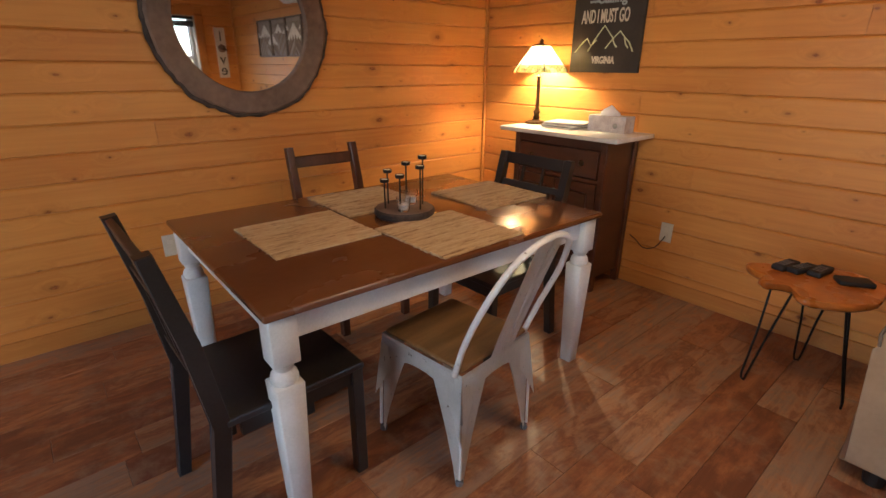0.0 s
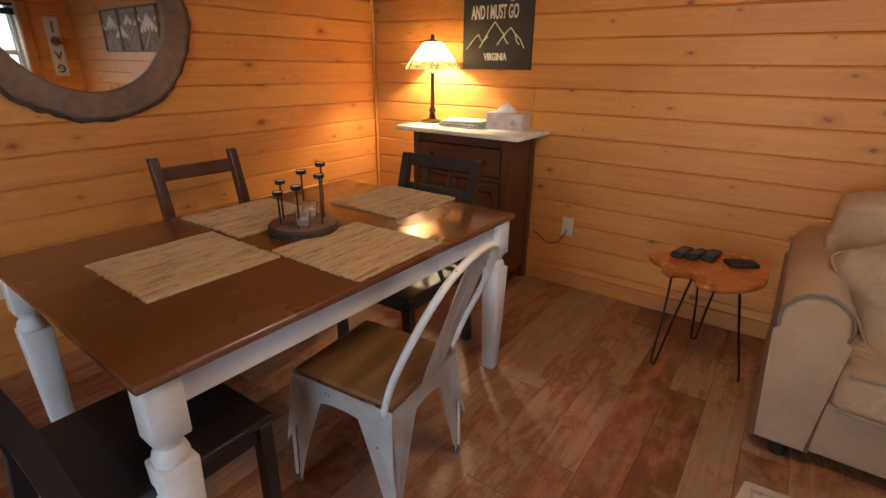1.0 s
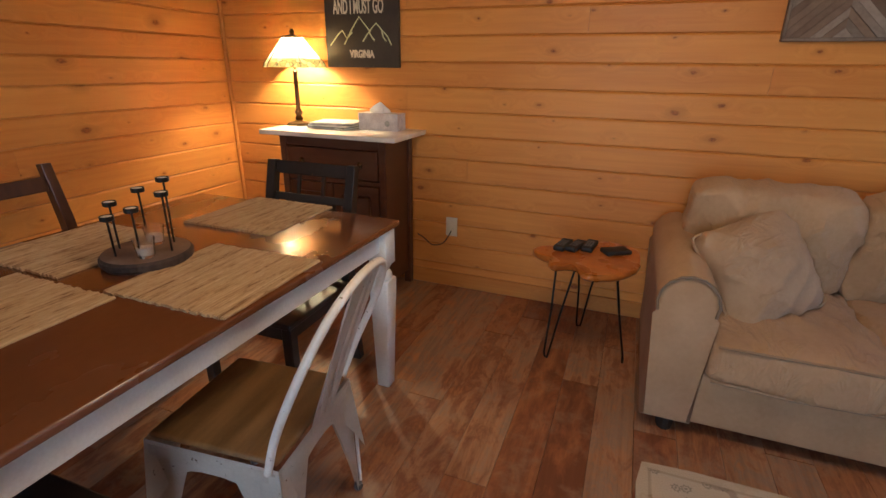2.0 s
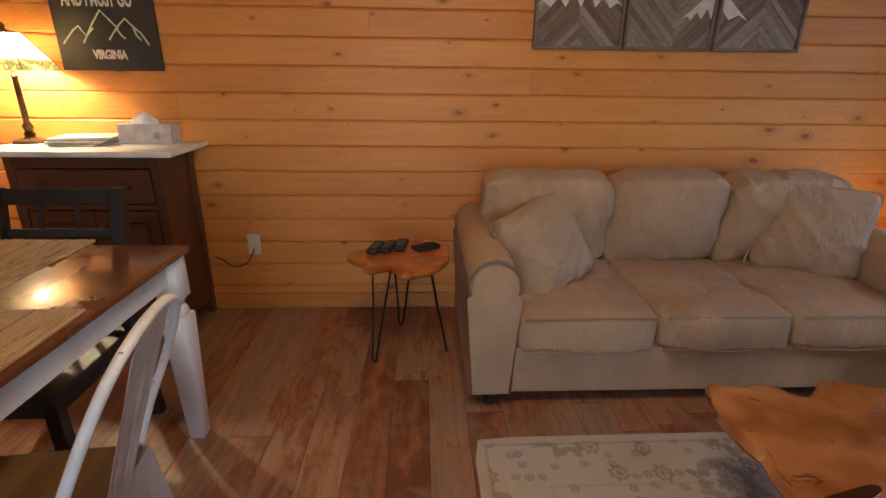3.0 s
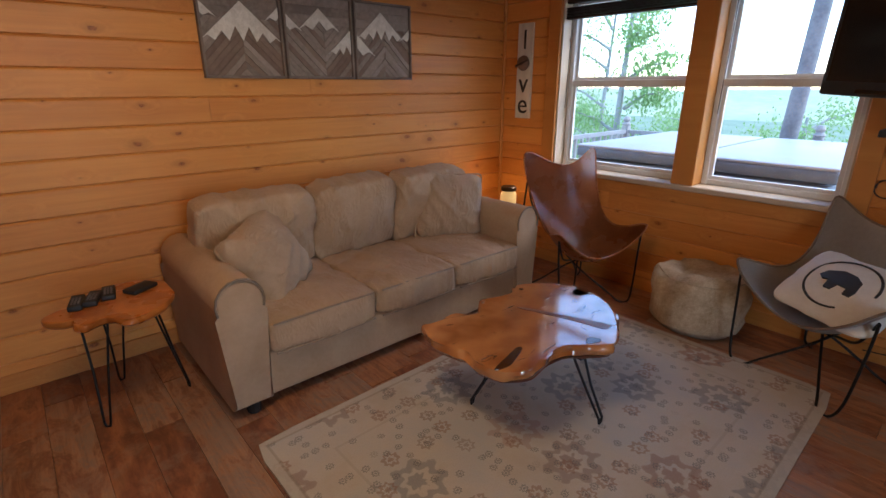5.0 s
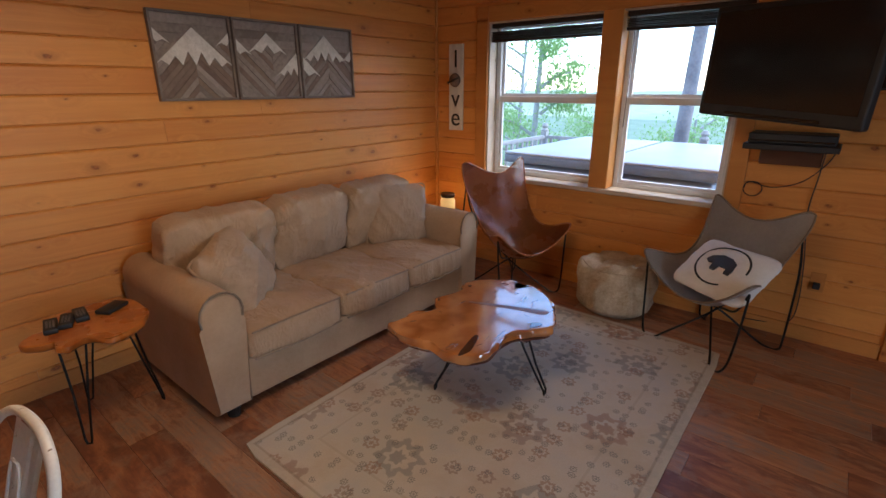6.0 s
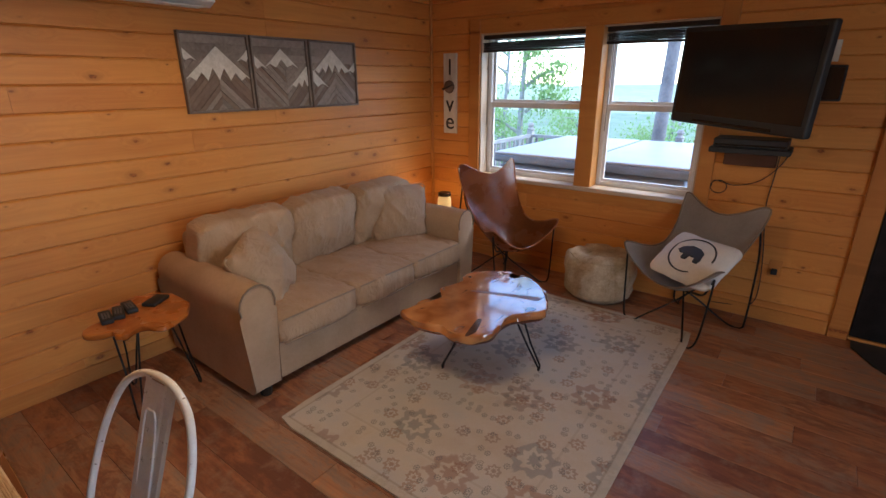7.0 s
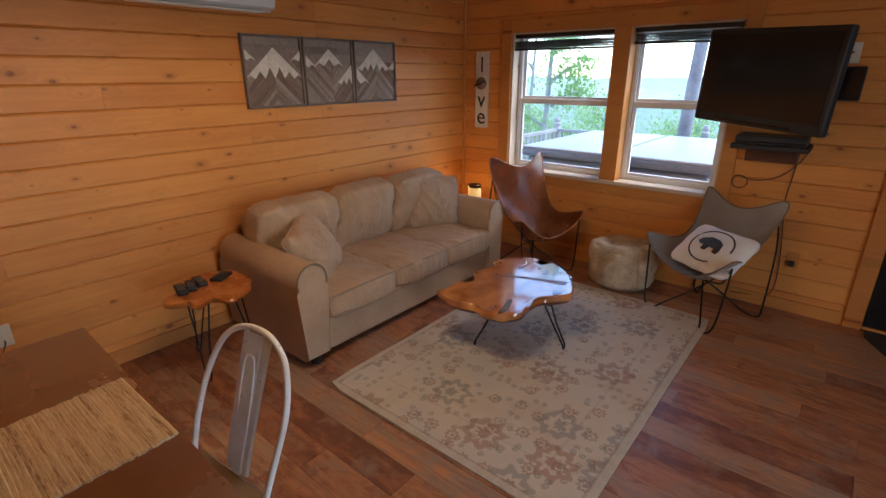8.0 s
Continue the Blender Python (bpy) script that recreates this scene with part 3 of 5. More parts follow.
strip("window_reveal_far", EAST, EAST + 0.15, WY1, WY1 + 0.012, WZ0, WZ1, PALE_DAYLIT, 0.002, "pine window reveal, daylight put into its pale colour")
strip("window_reveal_head", EAST, EAST + 0.15, WY1 + 0.012, WY0 - 0.012, WZ1 - 0.012, WZ1, PALE_DAYLIT, 0.002, "pine window reveal, daylight put into its pale colour")


def window(name, y0, y1):
    """Single-hung sash window: outer frame, two sashes, two panes."""
    w = tagged(thing(name, pose(EAST + 0.11, 0, 0), "white vinyl single-hung window, closed", "window"), kind="structure")
    z0, z1, zr, f = WZ0, WZ1 - 0.012, 1.413, 0.036
    for nm, a in (("frame_side", (y0, y0 + f, z0, z1)), ("frame_side", (y1 - f, y1, z0, z1)), ("frame_bottom", (y0 + f, y1 - f, z0, z0 + f)), ("frame_top", (y0 + f, y1 - f, z1 - f, z1))):
        part(nm, box(0, 0.07, a[0], a[1], a[2], a[3], 0.004, 1), VINYL, w)
    part("meeting_rail", box(0.0, 0.055, y0 + f, y1 - f, zr - 0.024, zr + 0.024, 0.004, 1), VINYL, w)
    for nm, z_a, z_b, x in (("lower_sash", z0 + f, zr - 0.024, 0.012), ("upper_sash", zr + 0.024, z1 - f, 0.034)):
        b = box(x, x + 0.024, y0 + f, y0 + f + 0.022, z_a, z_b)
        box(x, x + 0.024, y1 - f - 0.022, y1 - f, z_a, z_b, bm=b)
        box(x, x + 0.024, y0 + f + 0.022, y1 - f - 0.022, z_a, z_a + 0.022, bm=b)
        s = part(nm, b, VINYL, w)
        g = part("pane", box(x + 0.010, x + 0.014, y0 + f + 0.02, y1 - f - 0.02, z_a + 0.02, z_b), GLASS, s, "clear glass pane")
        g.visible_shadow = False
    return w


window("window_1", -1.507, WY0 - 0.014)
window("window_2", WY1 + 0.014, -1.643)


def blind(y0, y1, drop, tilt):
    """Raised dark slatted blind: head rail, bottom rail and the stacked slats between."""
    t = thing("window_blind", pose(EAST + 0.045, (y0 + y1) / 2, WZ1 - 0.012), "dark wooden slatted blind pulled up to the window head", "blind", "window blinds")
    h = abs(y1 - y0) / 2 - 0.012
    part("head_rail", box(-0.022, 0.022, -h, h, -0.032, 0, 0.003, 1), BLIND, t)
    for i in range(9):
        z = -drop + i * 0.0068
        part("slat", moved(box(-0.024, 0.024, -h, h, -0.0015, 0.0015), pose(0, 0, z, tilt * math.sin(i * 2.1), 3, 0)), BLIND, t)
    part("bottom_rail", moved(box(-0.024, 0.024, -h, h, -0.008, 0.008, 0.003, 1), pose(0, 0, -drop - 0.014, tilt, 0, 0)), BLIND, t)
    part("cord", sweep([(-0.028, h - 0.06, -0.03), (-0.030, h - 0.058, -0.4), (-0.028, h - 0.05, -0.75)], 0.0022, 5), BLIND, t)


blind(-1.505, WY0, 0.115, 0.2)
blind(WY1, -1.645, 0.10, 0.6)


# ---- lounge: sofa ----
def arm_profile(cx, sign):
    pts = [(cx + 0.098, 0.06), (cx + 0.098, 0.52)]
    for k in range(11):
        a = -0.35 + k * (math.pi + 0.7) / 10
        pts.append((cx + 0.108 * math.cos(a), 0.572 + 0.108 * math.sin(a)))
    pts += [(cx - 0.098, 0.52), (cx - 0.098, 0.06)]
    return pts


def sofa():
    """Origin on the floor at the middle of the back; the front looks to -y."""
    s = thing("sofa", pose(3.72, -0.06, 0) @ Matrix.Diagonal((0.924, 1.10, 0.968, 1)), "beige cloth three-seat sofa with rolled arms, slack cushions", "sofa")
    part("base", box(-0.93, 0.93, -0.80, -0.04, 0.06, 0.285, 0.012), SOFA_FLAT, s, smooth=True)
    back = part("backrest_frame", box(-0.93, 0.93, -0.20, -0.005, 0.07, 0.80, 0.05, 4), SOFA_FLAT, s, smooth=True)
    for side, cx in ((-1, -1.0), (1, 1.0)):
        a = part("arm", prism(arm_profile(cx, side), -0.82, -0.01, 0.018, 3), SOFA_FLAT, s, smooth=True)
        part("piping", sweep([(x, -0.822, z) for x, z in arm_profile(cx, side)[2:-2]], 0.0055, 6), PIPING, a, "dark piping round the arm front")
    x = -0.898
    for i, w in enumerate((0.612, 0.594, 0.594)):
        cx = x + w / 2
        c = part("seat_cushion", moved(puffy(w - 0.004, 0.66, 0.165, 9, 0.024, 0.017, 3.1 * i + 1, 34), pose(cx, -0.515, 0.362, 0, 0, 0)), SOFA, s, smooth=True)
        part("piping", sweep([(cx - w / 2 + 0.025, -0.838, 0.435), (cx, -0.846, 0.442), (cx + w / 2 - 0.025, -0.838, 0.435)], 0.0055, 6), PIPE_TAN, c)
        part("piping", sweep([(cx - w / 2 + 0.025, -0.838, 0.29), (cx, -0.846, 0.285), (cx + w / 2 - 0.025, -0.838, 0.29)], 0.0055, 6), PIPE_TAN, c)
        x += w
    for i, cx in enumerate((-0.60, 0.0, 0.60)):
        part("back_cushion", moved(puffy((0.67, 0.62, 0.63)[i], 0.48, 0.17, 7.0, 0.045, 0.016, 7.7 * i + 4, 34), pose((-0.65, -0.01, 0.615)[i], -0.245, 0.672, 102, 0, (-2, 1, 2)[i])), SOFA, s, smooth=True)
    for fx in (-0.99, 0.99):
        for fy in (-0.77, -0.07):
            part("foot", turned([(0.032, 0.0), (0.04, 0.06), (0.04, 0.066)], 10, x=fx, y=fy), RUBBER, s, "dark tapered foot")
    return s


sofa()


def throw_pillow(m, label, size=0.46, seed=2.0):
    t = thing("throw_pillow", m, label, "pillow", "pillows on the sofa")
    body = part("cover", puffy(size, size, 0.15, 5.0, 0.05, 0.016, seed, 36, 0.85), PILLOW, t, smooth=True)
    rim = [(a * size / 2 * (1 - 0.055 * (1 - c * c)), c * size / 2 * (1 - 0.055 * (1 - a * a)), 0) for a, c in
           [(-0.97, -0.97), (-0.5, -1), (0, -1), (0.5, -1), (0.97, -0.97), (1, -0.5), (1, 0), (1, 0.5), (0.97, 0.97), (0.5, 1), (0, 1), (-0.5, 1), (-0.97, 0.97), (-1, 0.5), (-1, 0), (-1, -0.5)]]
    part("seam", sweep(spline(rim, 4, True), 0.006, 6, True), PILLOW, t)


throw_pillow(spanned((3.07, -0.60, 0.585), (0.19, -0.10, -0.325), (0.347, 0.22, 0.047)), "wrinkled beige throw pillow slumped against the sofa arm", 0.43, 2.0)
throw_pillow(spanned((4.37, -0.50, 0.625), (0.42, -0.20, -0.05), (0.03, 0.09, 0.37)), "plain taupe throw pillow upright on the sofa", 0.46, 9.0)


# ---- rug, coffee table ----
b = puffy(2.20, 1.50, 0.012, 40, 0.0, 0.0006, 3, 12)
solo("rug", b, RUG, pose(3.81, -1.893, 0.0065, 0, 0, 0.3), "faded ivory and grey oriental rug with rosettes, under the coffee table", "rug")


def slab(outline, z0, z1, wob=0.01, seed=0.0, ease=1.0):
    """A live-edge slab: bulging rim below, eased edge on top."""
    pts = spline([(x, y, 0) for x, y in outline], 5, True)
    n = len(pts)
    out = []
    for i, p in enumerate(pts):
        d = pts[(i + 1) % n] - pts[i - 1]
        out.append(Vector((d.y, -d.x, 0)).normalized())
    area = sum(pts[i - 1].x * pts[i].y - pts[i].x * pts[i - 1].y for i in range(n))
    sgn = 1 if area > 0 else -1
    b = bmesh.new()
    rings = []
    h = z1 - z0
    for off, z in ((-0.030, z0), (-0.006, z0 + 0.25 * h), (0.0, z0 + 0.62 * h), (-0.004, z0 + 0.88 * h), (-0.009, z1 - 0.0015), (-0.015, z1), (-0.026, z1)):
        ring = []
        for i, p in enumerate(pts):
            k = wob * noise.noise(Vector((p.x * 11 + seed, p.y * 11, z * 30)))
            lift = 0.5 * k if z < z1 - 0.002 else 0.0
            ring.append(b.verts.new((p + out[i] * sgn * (off * ease + (k if z < z1 - 0.002 else 0))) + Vector((0, 0, z + lift))))
        rings.append(ring)
    sides = []
    for a, c in zip(rings, rings[1:]):
        for k in range(n):
            sides.append(b.faces.new((a[k], a[(k + 1) % n], c[(k + 1) % n], c[k])))
    top = b.faces.new(rings[-1])
    low = b.faces.new(rings[0][::-1])
    bmesh.ops.triangulate(b, faces=[top, low])
    return b


def hairpin(t, foot, top, spread=0.045, r=0.0055, name="hairpin_leg"):
    """Bent steel rod from two points under the top to one foot."""
    f, u = Vector(foot), Vector(top)
    side = Vector((-(u - f).y, (u - f).x, 0))
    side = side.normalized() if side.length > 1e-4 else Vector((1, 0, 0))
    a, c = u + side * spread, u - side * spread
    pts = [a, a.lerp(f, 0.5), f + side * 0.013 + Vector((0, 0, 0.03)), f + side * 0.008 + Vector((0, 0, r + 0.002)), f - side * 0.008 + Vector((0, 0, r + 0.002)), f - side * 0.013 + Vector((0, 0, 0.03)), c.lerp(f, 0.5), c]
    leg = part(name, sweep(pts, r, 8), IRON, t, "black steel hairpin leg", True)
    part("mounting_plate", box(u.x - 0.05, u.x + 0.05, u.y - 0.05, u.y + 0.05, u.z - 0.004, u.z), IRON, leg)


ct = thing("coffee_table", pose(3.84, -1.65, 0), "glossy live-edge teak slab coffee table on hairpin legs", "coffee table")
# the outline runs counter-clockwise from the west tip; a long split runs towards the south-east rim
CT = [(-0.41, 0.295), (-0.445, 0.16), (-0.43, 0.05), (-0.415, 0.0), (-0.44, -0.075), (-0.42, -0.16), (-0.395, -0.20), (-0.31, -0.25), (-0.20, -0.235), (-0.09, -0.24), (-0.02, -0.295), (0.075, -0.36), (0.145, -0.345),
      (0.27, -0.275), (0.41, -0.155),
      (0.475, -0.03), (0.40, 0.022), (0.42, 0.05), (0.488, 0.085), (0.465, 0.15), (0.395, 0.245), (0.29, 0.318), (0.235, 0.305), (0.155, 0.272), (0.06, 0.295), (-0.015, 0.315), (-0.055, 0.29), (-0.09, 0.235), (-0.14, 0.225), (-0.27, 0.275), (-0.36, 0.29)]
part("slab", slab(CT, 0.325, 0.385, 0.03, 4, 0.55), BURL, ct, "oiled teak slab with a long split", True)
part("rim", slab([(x * 0.97, y * 0.96) for x, y in CT], 0.314, 0.3255, 0.014, 8), BURL_EDGE, ct, "dark natural underside edge")
part("split", slab([(0.050, 0.122), (0.070, 0.118), (0.125, 0.0), (0.185, -0.15), (0.222, -0.25), (0.205, -0.272), (0.165, -0.262), (0.140, -0.15), (0.092, 0.0)], 0.376, 0.3868, 0.0, 3, 0.12), SPLIT, ct, "long dark brown split in the slab", True)
part("hollow", slab([(-0.43, -0.165), (-0.37, -0.185), (-0.30, -0.165), (-0.23, -0.135), (-0.24, -0.115), (-0.33, -0.135)], 0.3835, 0.3875, 0.0, 0, 0.1), RESIN, ct, "dark resin-filled hollow")
part("hollow", slab([(0.0, -0.285), (0.05, -0.315), (0.075, -0.30), (0.045, -0.262)], 0.3835, 0.3875, 0.0, 0, 0.1), RESIN, ct, "dark resin-filled hollow")
part("knot_hole", slab([(0.225, 0.255), (0.245, 0.25), (0.25, 0.267), (0.232, 0.272)], 0.3835, 0.3872, 0.0, 0, 0.1), RESIN, ct, "small dark knot hole")
for foot, top in (((0.037, -0.366, 0.013), (0.03, -0.23, 0.314)), ((-0.276, 0.098, 0.013), (-0.24, -0.02, 0.314)), ((0.30, 0.16, 0.013), (0.22, 0.10, 0.314))):
    hairpin(ct, foot, top, 0.04, 0.006)

# ---- side table with remotes ----
st = thing("side_table", pose(2.42, -0.475, 0), "small orange burl-wood side table on hairpin legs", "side table")
ST = [(-0.25, -0.015), (-0.20, 0.035), (-0.145, 0.045), (-0.12, 0.10), (-0.05, 0.185), (0.06, 0.215), (0.14, 0.19), (0.215, 0.12), (0.225, -0.02), (0.205, -0.12), (0.14, -0.205), (0.055, -0.25), (0.0, -0.245), (-0.04, -0.175), (-0.075, -0.17), (-0.125, -0.20), (-0.16, -0.165), (-0.15, -0.115), (-0.20, -0.10), (-0.245, -0.06)]
part("slab", slab(ST, 0.478, 0.515, 0.014, 15, 0.4), BURL_ORANGE, st, "varnished burl slab", True)
for foot, top in (((-0.133, -0.137, 0), (-0.09, -0.07, 0.479)), ((-0.02, 0.235, 0), (0.0, 0.13, 0.479)), ((0.215, -0.043, 0), (0.13, -0.05, 0.479))):
    hairpin(st, foot, top, 0.055, 0.005)


def remote(m, keys=True, w=0.052, h=0.14, d=0.024, label="black remote control lying on the side table"):
    t = thing("remote_control", m, label, "remote control", "remotes on the side table")
    part("case", box(-w / 2, w / 2, -h / 2, h / 2, 0, d, 0.006), PLASTIC, t, smooth=True)
    if keys:
        for i in range(5):
            for j in range(3):
                part("key", box(-0.016 + j * 0.012, -0.008 + j * 0.012, -0.045 + i * 0.017, -0.035 + i * 0.017, d, d + 0.002), GREY_KEY, t)


remote(pose(2.295, -0.435, 0.515, 0, 0, -12))
remote(pose(2.355, -0.425, 0.515, 0, 0, -18))
remote(pose(2.415, -0.40, 0.515, 0, 0, -8))
remote(pose(2.535, -0.42, 0.515, 0, 0, -58), False, 0.075, 0.125, 0.02, "flat black receiver box on the side table")


# ---- butterfly chairs ----
def sling(tips_b, tips_f, back_mid, side_mid, centre, front_mid, n=22, thick=0.004):
    """A hanging seat through nine points: two back tips, two front tips, sagging edges."""
    xb, yb, zb = tips_b
    xf, yf, zf = tips_f
    P = [[Vector((-xb, yb, zb)), Vector(back_mid), Vector((xb, yb, zb))],
         [Vector((-side_mid[0], side_mid[1], side_mid[2])), Vector(centre), Vector(side_mid)],
         [Vector((-xf, yf, zf)), Vector(front_mid), Vector((xf, yf, zf))]]
    L = lambda u: (u * (u - 1) / 2, 1 - u * u, u * (u + 1) / 2)
    b = bmesh.new()
    grid = []
    for j in range(n + 1):
        row = []
        for i in range(n + 1):
            s, t = -1 + 2 * i / n, -1 + 2 * j / n
            s2, t2 = s * math.sqrt(1 - 0.26 * t ** 4 * abs(s)), t * math.sqrt(1 - 0.26 * s ** 4 * abs(t))
            ls, lt = L(s2), L(t2)
            p = sum((lt[a] * ls[c] * P[a][c] for a in range(3) for c in range(3)), Vector())
            p.z += 0.006 * noise.noise(Vector((s * 2.5, t * 2.5, xb * 40)))
            row.append(b.verts.new(p))
        grid.append(row)
    for j in range(n):
        for i in range(n):
            b.faces.new((grid[j][i], grid[j][i + 1], grid[j + 1][i + 1], grid[j + 1][i]))
    rim = [grid[0][i].co.copy() for i in range(n)] + [grid[j][n].co.copy() for j in range(n)] + [grid[n][n - i].co.copy() for i in range(n)] + [grid[n - j][0].co.copy() for j in range(n)]
    bmesh.ops.solidify(b, geom=b.faces[:], thickness=thick)
    return b, rim


def butterfly_chair(m, material, trim_mat, label, zs=1.0):
    t = thing("butterfly_chair", m, label, "chair", "butterfly chairs")
    tb, tf = (0.37, 0.33, 1.13 * zs), (0.425, -0.35, 0.69)
    b, rim = sling(tb, tf, (0, 0.215, 0.85 * zs), (0.26, 0.05, 0.52), (0, 0.02, 0.34), (0, -0.265, 0.345))
    seat = part("sling", b, material, t, smooth=True)
    part("edge_binding", sweep(rim, 0.006, 6, True), trim_mat, seat, "stitched edge binding", True)
    r = 0.0065
    for sx in (-1, 1):
        # each rod runs from a back tip down to the opposite front foot, over the floor and up to the front tip
        rod = [(sx * 0.25, 0.262, 0.84 * zs), (sx * 0.215, 0.235, 0.58), (sx * 0.03, 0.02, 0.25), (-sx * 0.15, -0.195, 0.05), (-sx * 0.195, -0.25, r), (-sx * 0.255, -0.262, r), (-sx * 0.29, -0.25, 0.09), (-sx * 0.312, -0.24, 0.33), (-sx * 0.322, -0.24, 0.49)]
        part("front_rod", sweep(spline(rod, 6), r, 8), IRON, t, "bent black steel rod", True)
        rod = [(sx * 0.318, -0.235, 0.49), (sx * 0.21, -0.14, 0.33), (sx * 0.01, 0.03, 0.23), (-sx * 0.16, 0.185, 0.06), (-sx * 0.205, 0.255, r), (-sx * 0.255, 0.28, r), (-sx * 0.272, 0.285, 0.08), (-sx * 0.272, 0.288, 0.5), (-sx * 0.25, 0.262, 0.84 * zs)]
        part("back_rod", sweep(spline(rod, 6), r, 8), IRON, t, "bent black steel rod", True)
    return t


butterfly_chair(pose(5.01, -1.11, 0, 0, 0, -20), LEATHER, LEATHER, "tan leather butterfly chair on a bent steel frame", 1.03)
butterfly_chair(pose(5.03, -2.53, 0, 0, 0, -114), CANVAS, PIPING, "grey canvas butterfly chair with a white bear pillow", 0.90)

bp = thing("bear_pillow", spanned((4.90, -2.565, 0.515), (-0.42, -0.89, -0.05), (0.74, -0.34, 0.58)) @ Matrix.Diagonal((1.12, 1.08, 0.62, 1)), "white cotton pillow with a black bear in a ring", "pillow")
cover = part("cover", puffy(0.42, 0.36, 0.12, 5.0, 0.04, 0.008, 12, 20, 0.85), WHITE_CLOTH, bp, smooth=True)


def on_pillow(x, y, lift=0.003):
    a, c = x / 0.21, y / 0.18
    return Vector((x, y, 0.060 * (1 - 0.85 * (1 - max(0.0, (1 - a ** 4) * (1 - c ** 4)) ** 0.5)) + 0.04 * (1 - a * a) * (1 - c * c) + lift))


ring = [on_pillow(0.125 * math.cos(k * math.pi / 20), 0.125 * math.sin(k * math.pi / 20), 0.002) for k in range(34)]
part("ring", sweep(ring, 0.005, 6), LETTER, cover, "black stitched ring")
bear = bmesh.new()
BEAR = [(-0.085, 0.00), (-0.07, 0.03), (-0.05, 0.04), (-0.02, 0.055), (0.03, 0.05), (0.06, 0.03), (0.07, -0.02), (0.065, -0.05), (0.04, -0.05), (0.035, -0.02), (0.0, -0.02), (-0.01, -0.05), (-0.035, -0.05), (-0.04, -0.01), (-0.065, -0.015)]
ft = [bear.verts.new(on_pillow(x, y, 0.017)) for x, y in BEAR]
fb = [bear.verts.new(on_pillow(x, y, -0.004)) for x, y in BEAR]
fc = bear.faces.new(ft)
for k in range(len(ft)):
    bear.faces.new((ft[k], ft[(k + 1) % len(ft)], fb[(k + 1) % len(ft)], fb[k]))
bmesh.ops.triangulate(bear, faces=[fc])
part("bear_patch", bear, LETTER, cover, "black bear-shaped patch")

# ---- pouf ----
def slack(profile):
    """A lathe form sagging into soft lumps and folds."""
    bq = turned(profile, 40)
    bmesh.ops.subdivide_edges(bq, edges=bq.edges[:], cuts=1, use_grid_fill=True)
    for v in bq.verts:
        if v.co.z > 0.01:
            v.co += Vector((v.co.x, v.co.y, 0.25)).normalized() * (0.034 * noise.noise(v.co * 6) + 0.016 * noise.noise(v.co * 14) + 0.030 * (1 - abs(noise.noise(v.co * 5.0))) ** 5)
    return bq


pf = thing("pouf", pose(5.165, -1.885, 0), "slouching cream fur pouf by the window wall", "pouf")
part("cover", slack([(0.10, 0.0), (0.21, 0.006), (0.248, 0.04), (0.258, 0.13), (0.258, 0.22), (0.245, 0.30), (0.228, 0.325)]), FUR, pf, smooth=True)
part("top_panel", slack([(0.222, 0.318), (0.222, 0.332), (0.19, 0.350), (0.14, 0.345), (0.08, 0.310), (0.03, 0.295)]), FUR, pf, "sunken gathered top of the pouf", True)

# ---- television on its arm ----
tv_m = pose(4.975, -2.635, 1.622, 0, 0, -120.7) @ pose(0, 0, 0, 0, 2.6, 0)
tv = thing("television", tv_m, "black flat-screen television, switched off, on a wall arm", "television")
part("case", box(-0.442, 0.442, -0.02, 0.035, -0.284, 0.284, 0.012), PLASTIC, tv)
part("screen", box(-0.412, 0.412, -0.0235, -0.0195, -0.222, 0.254), SCREEN, tv, "dark glossy screen")
part("bezel_strip", box(-0.26, 0.26, -0.0265, -0.0195, -0.270, -0.254, 0.002, 1), SCREEN, tv)
part("back_cover", box(-0.28, 0.34, 0.035, 0.07, -0.20, 0.20, 0.015), PLASTIC, tv)
part("wall_arm", box(-0.04, 0.04, 0.07, 0.545, -0.05, 0.05, 0.005, 1), IRON, tv)
pl = thing("media_player", pose(EAST - 0.145, -2.72, 1.21, 0, 0, -90), "slim black media player on a small wall shelf", "media player")
part("case", box(-0.20, 0.20, -0.12, 0.10, 0.0, 0.055, 0.006, 1), PLASTIC, pl)
part("front_strip", box(-0.19, 0.19, -0.124, -0.1195, 0.012, 0.022), SCREEN, pl)
sh = thing("wall_shelf", pose(EAST - 0.145, -2.72, 1.175, 0, 0, -90), "dark wooden bracket shelf under the television", "shelf")
part("board", box(-0.22, 0.22, -0.13, 0.145, 0.0, 0.033, 0.004, 1), PLASTIC, sh)
part("bracket", box(-0.15, 0.15, 0.06, 0.145, -0.10, 0.0, 0.006, 1), CHEST, sh, "reddish wooden bracket")
spk = thing("speaker", pose(EAST - 0.06, -3.05, 1.59), "small black wall speaker", "speaker")
part("case", box(-0.055, 0.058, -0.06, 0.06, -0.10, 0.10, 0.006, 1), PLASTIC, spk)
part("grille", box(-0.060, -0.0545, -0.05, 0.05, -0.09, 0.09, 0.002, 1), SCREEN, spk)


def plate(name, m, label, sockets=True):
    t = thing(name, m, label, "outlet" if sockets else "wall plate", "wall plates")
    part("plate", box(-0.037, 0.037, -0.006, 0, -0.06, 0.06, 0.003, 1), PLATE, t)
    if sockets:
        for z in (-0.022, 0.022):
            part("socket", box(-0.014, 0.014, -0.0085, -0.0055, z - 0.014, z + 0.014, 0.002, 1), PLATE, t)
    else:
        part("jack", turned([(0.008, 0), (0.008, 0.01)], 10), BRONZE, t)
    return t


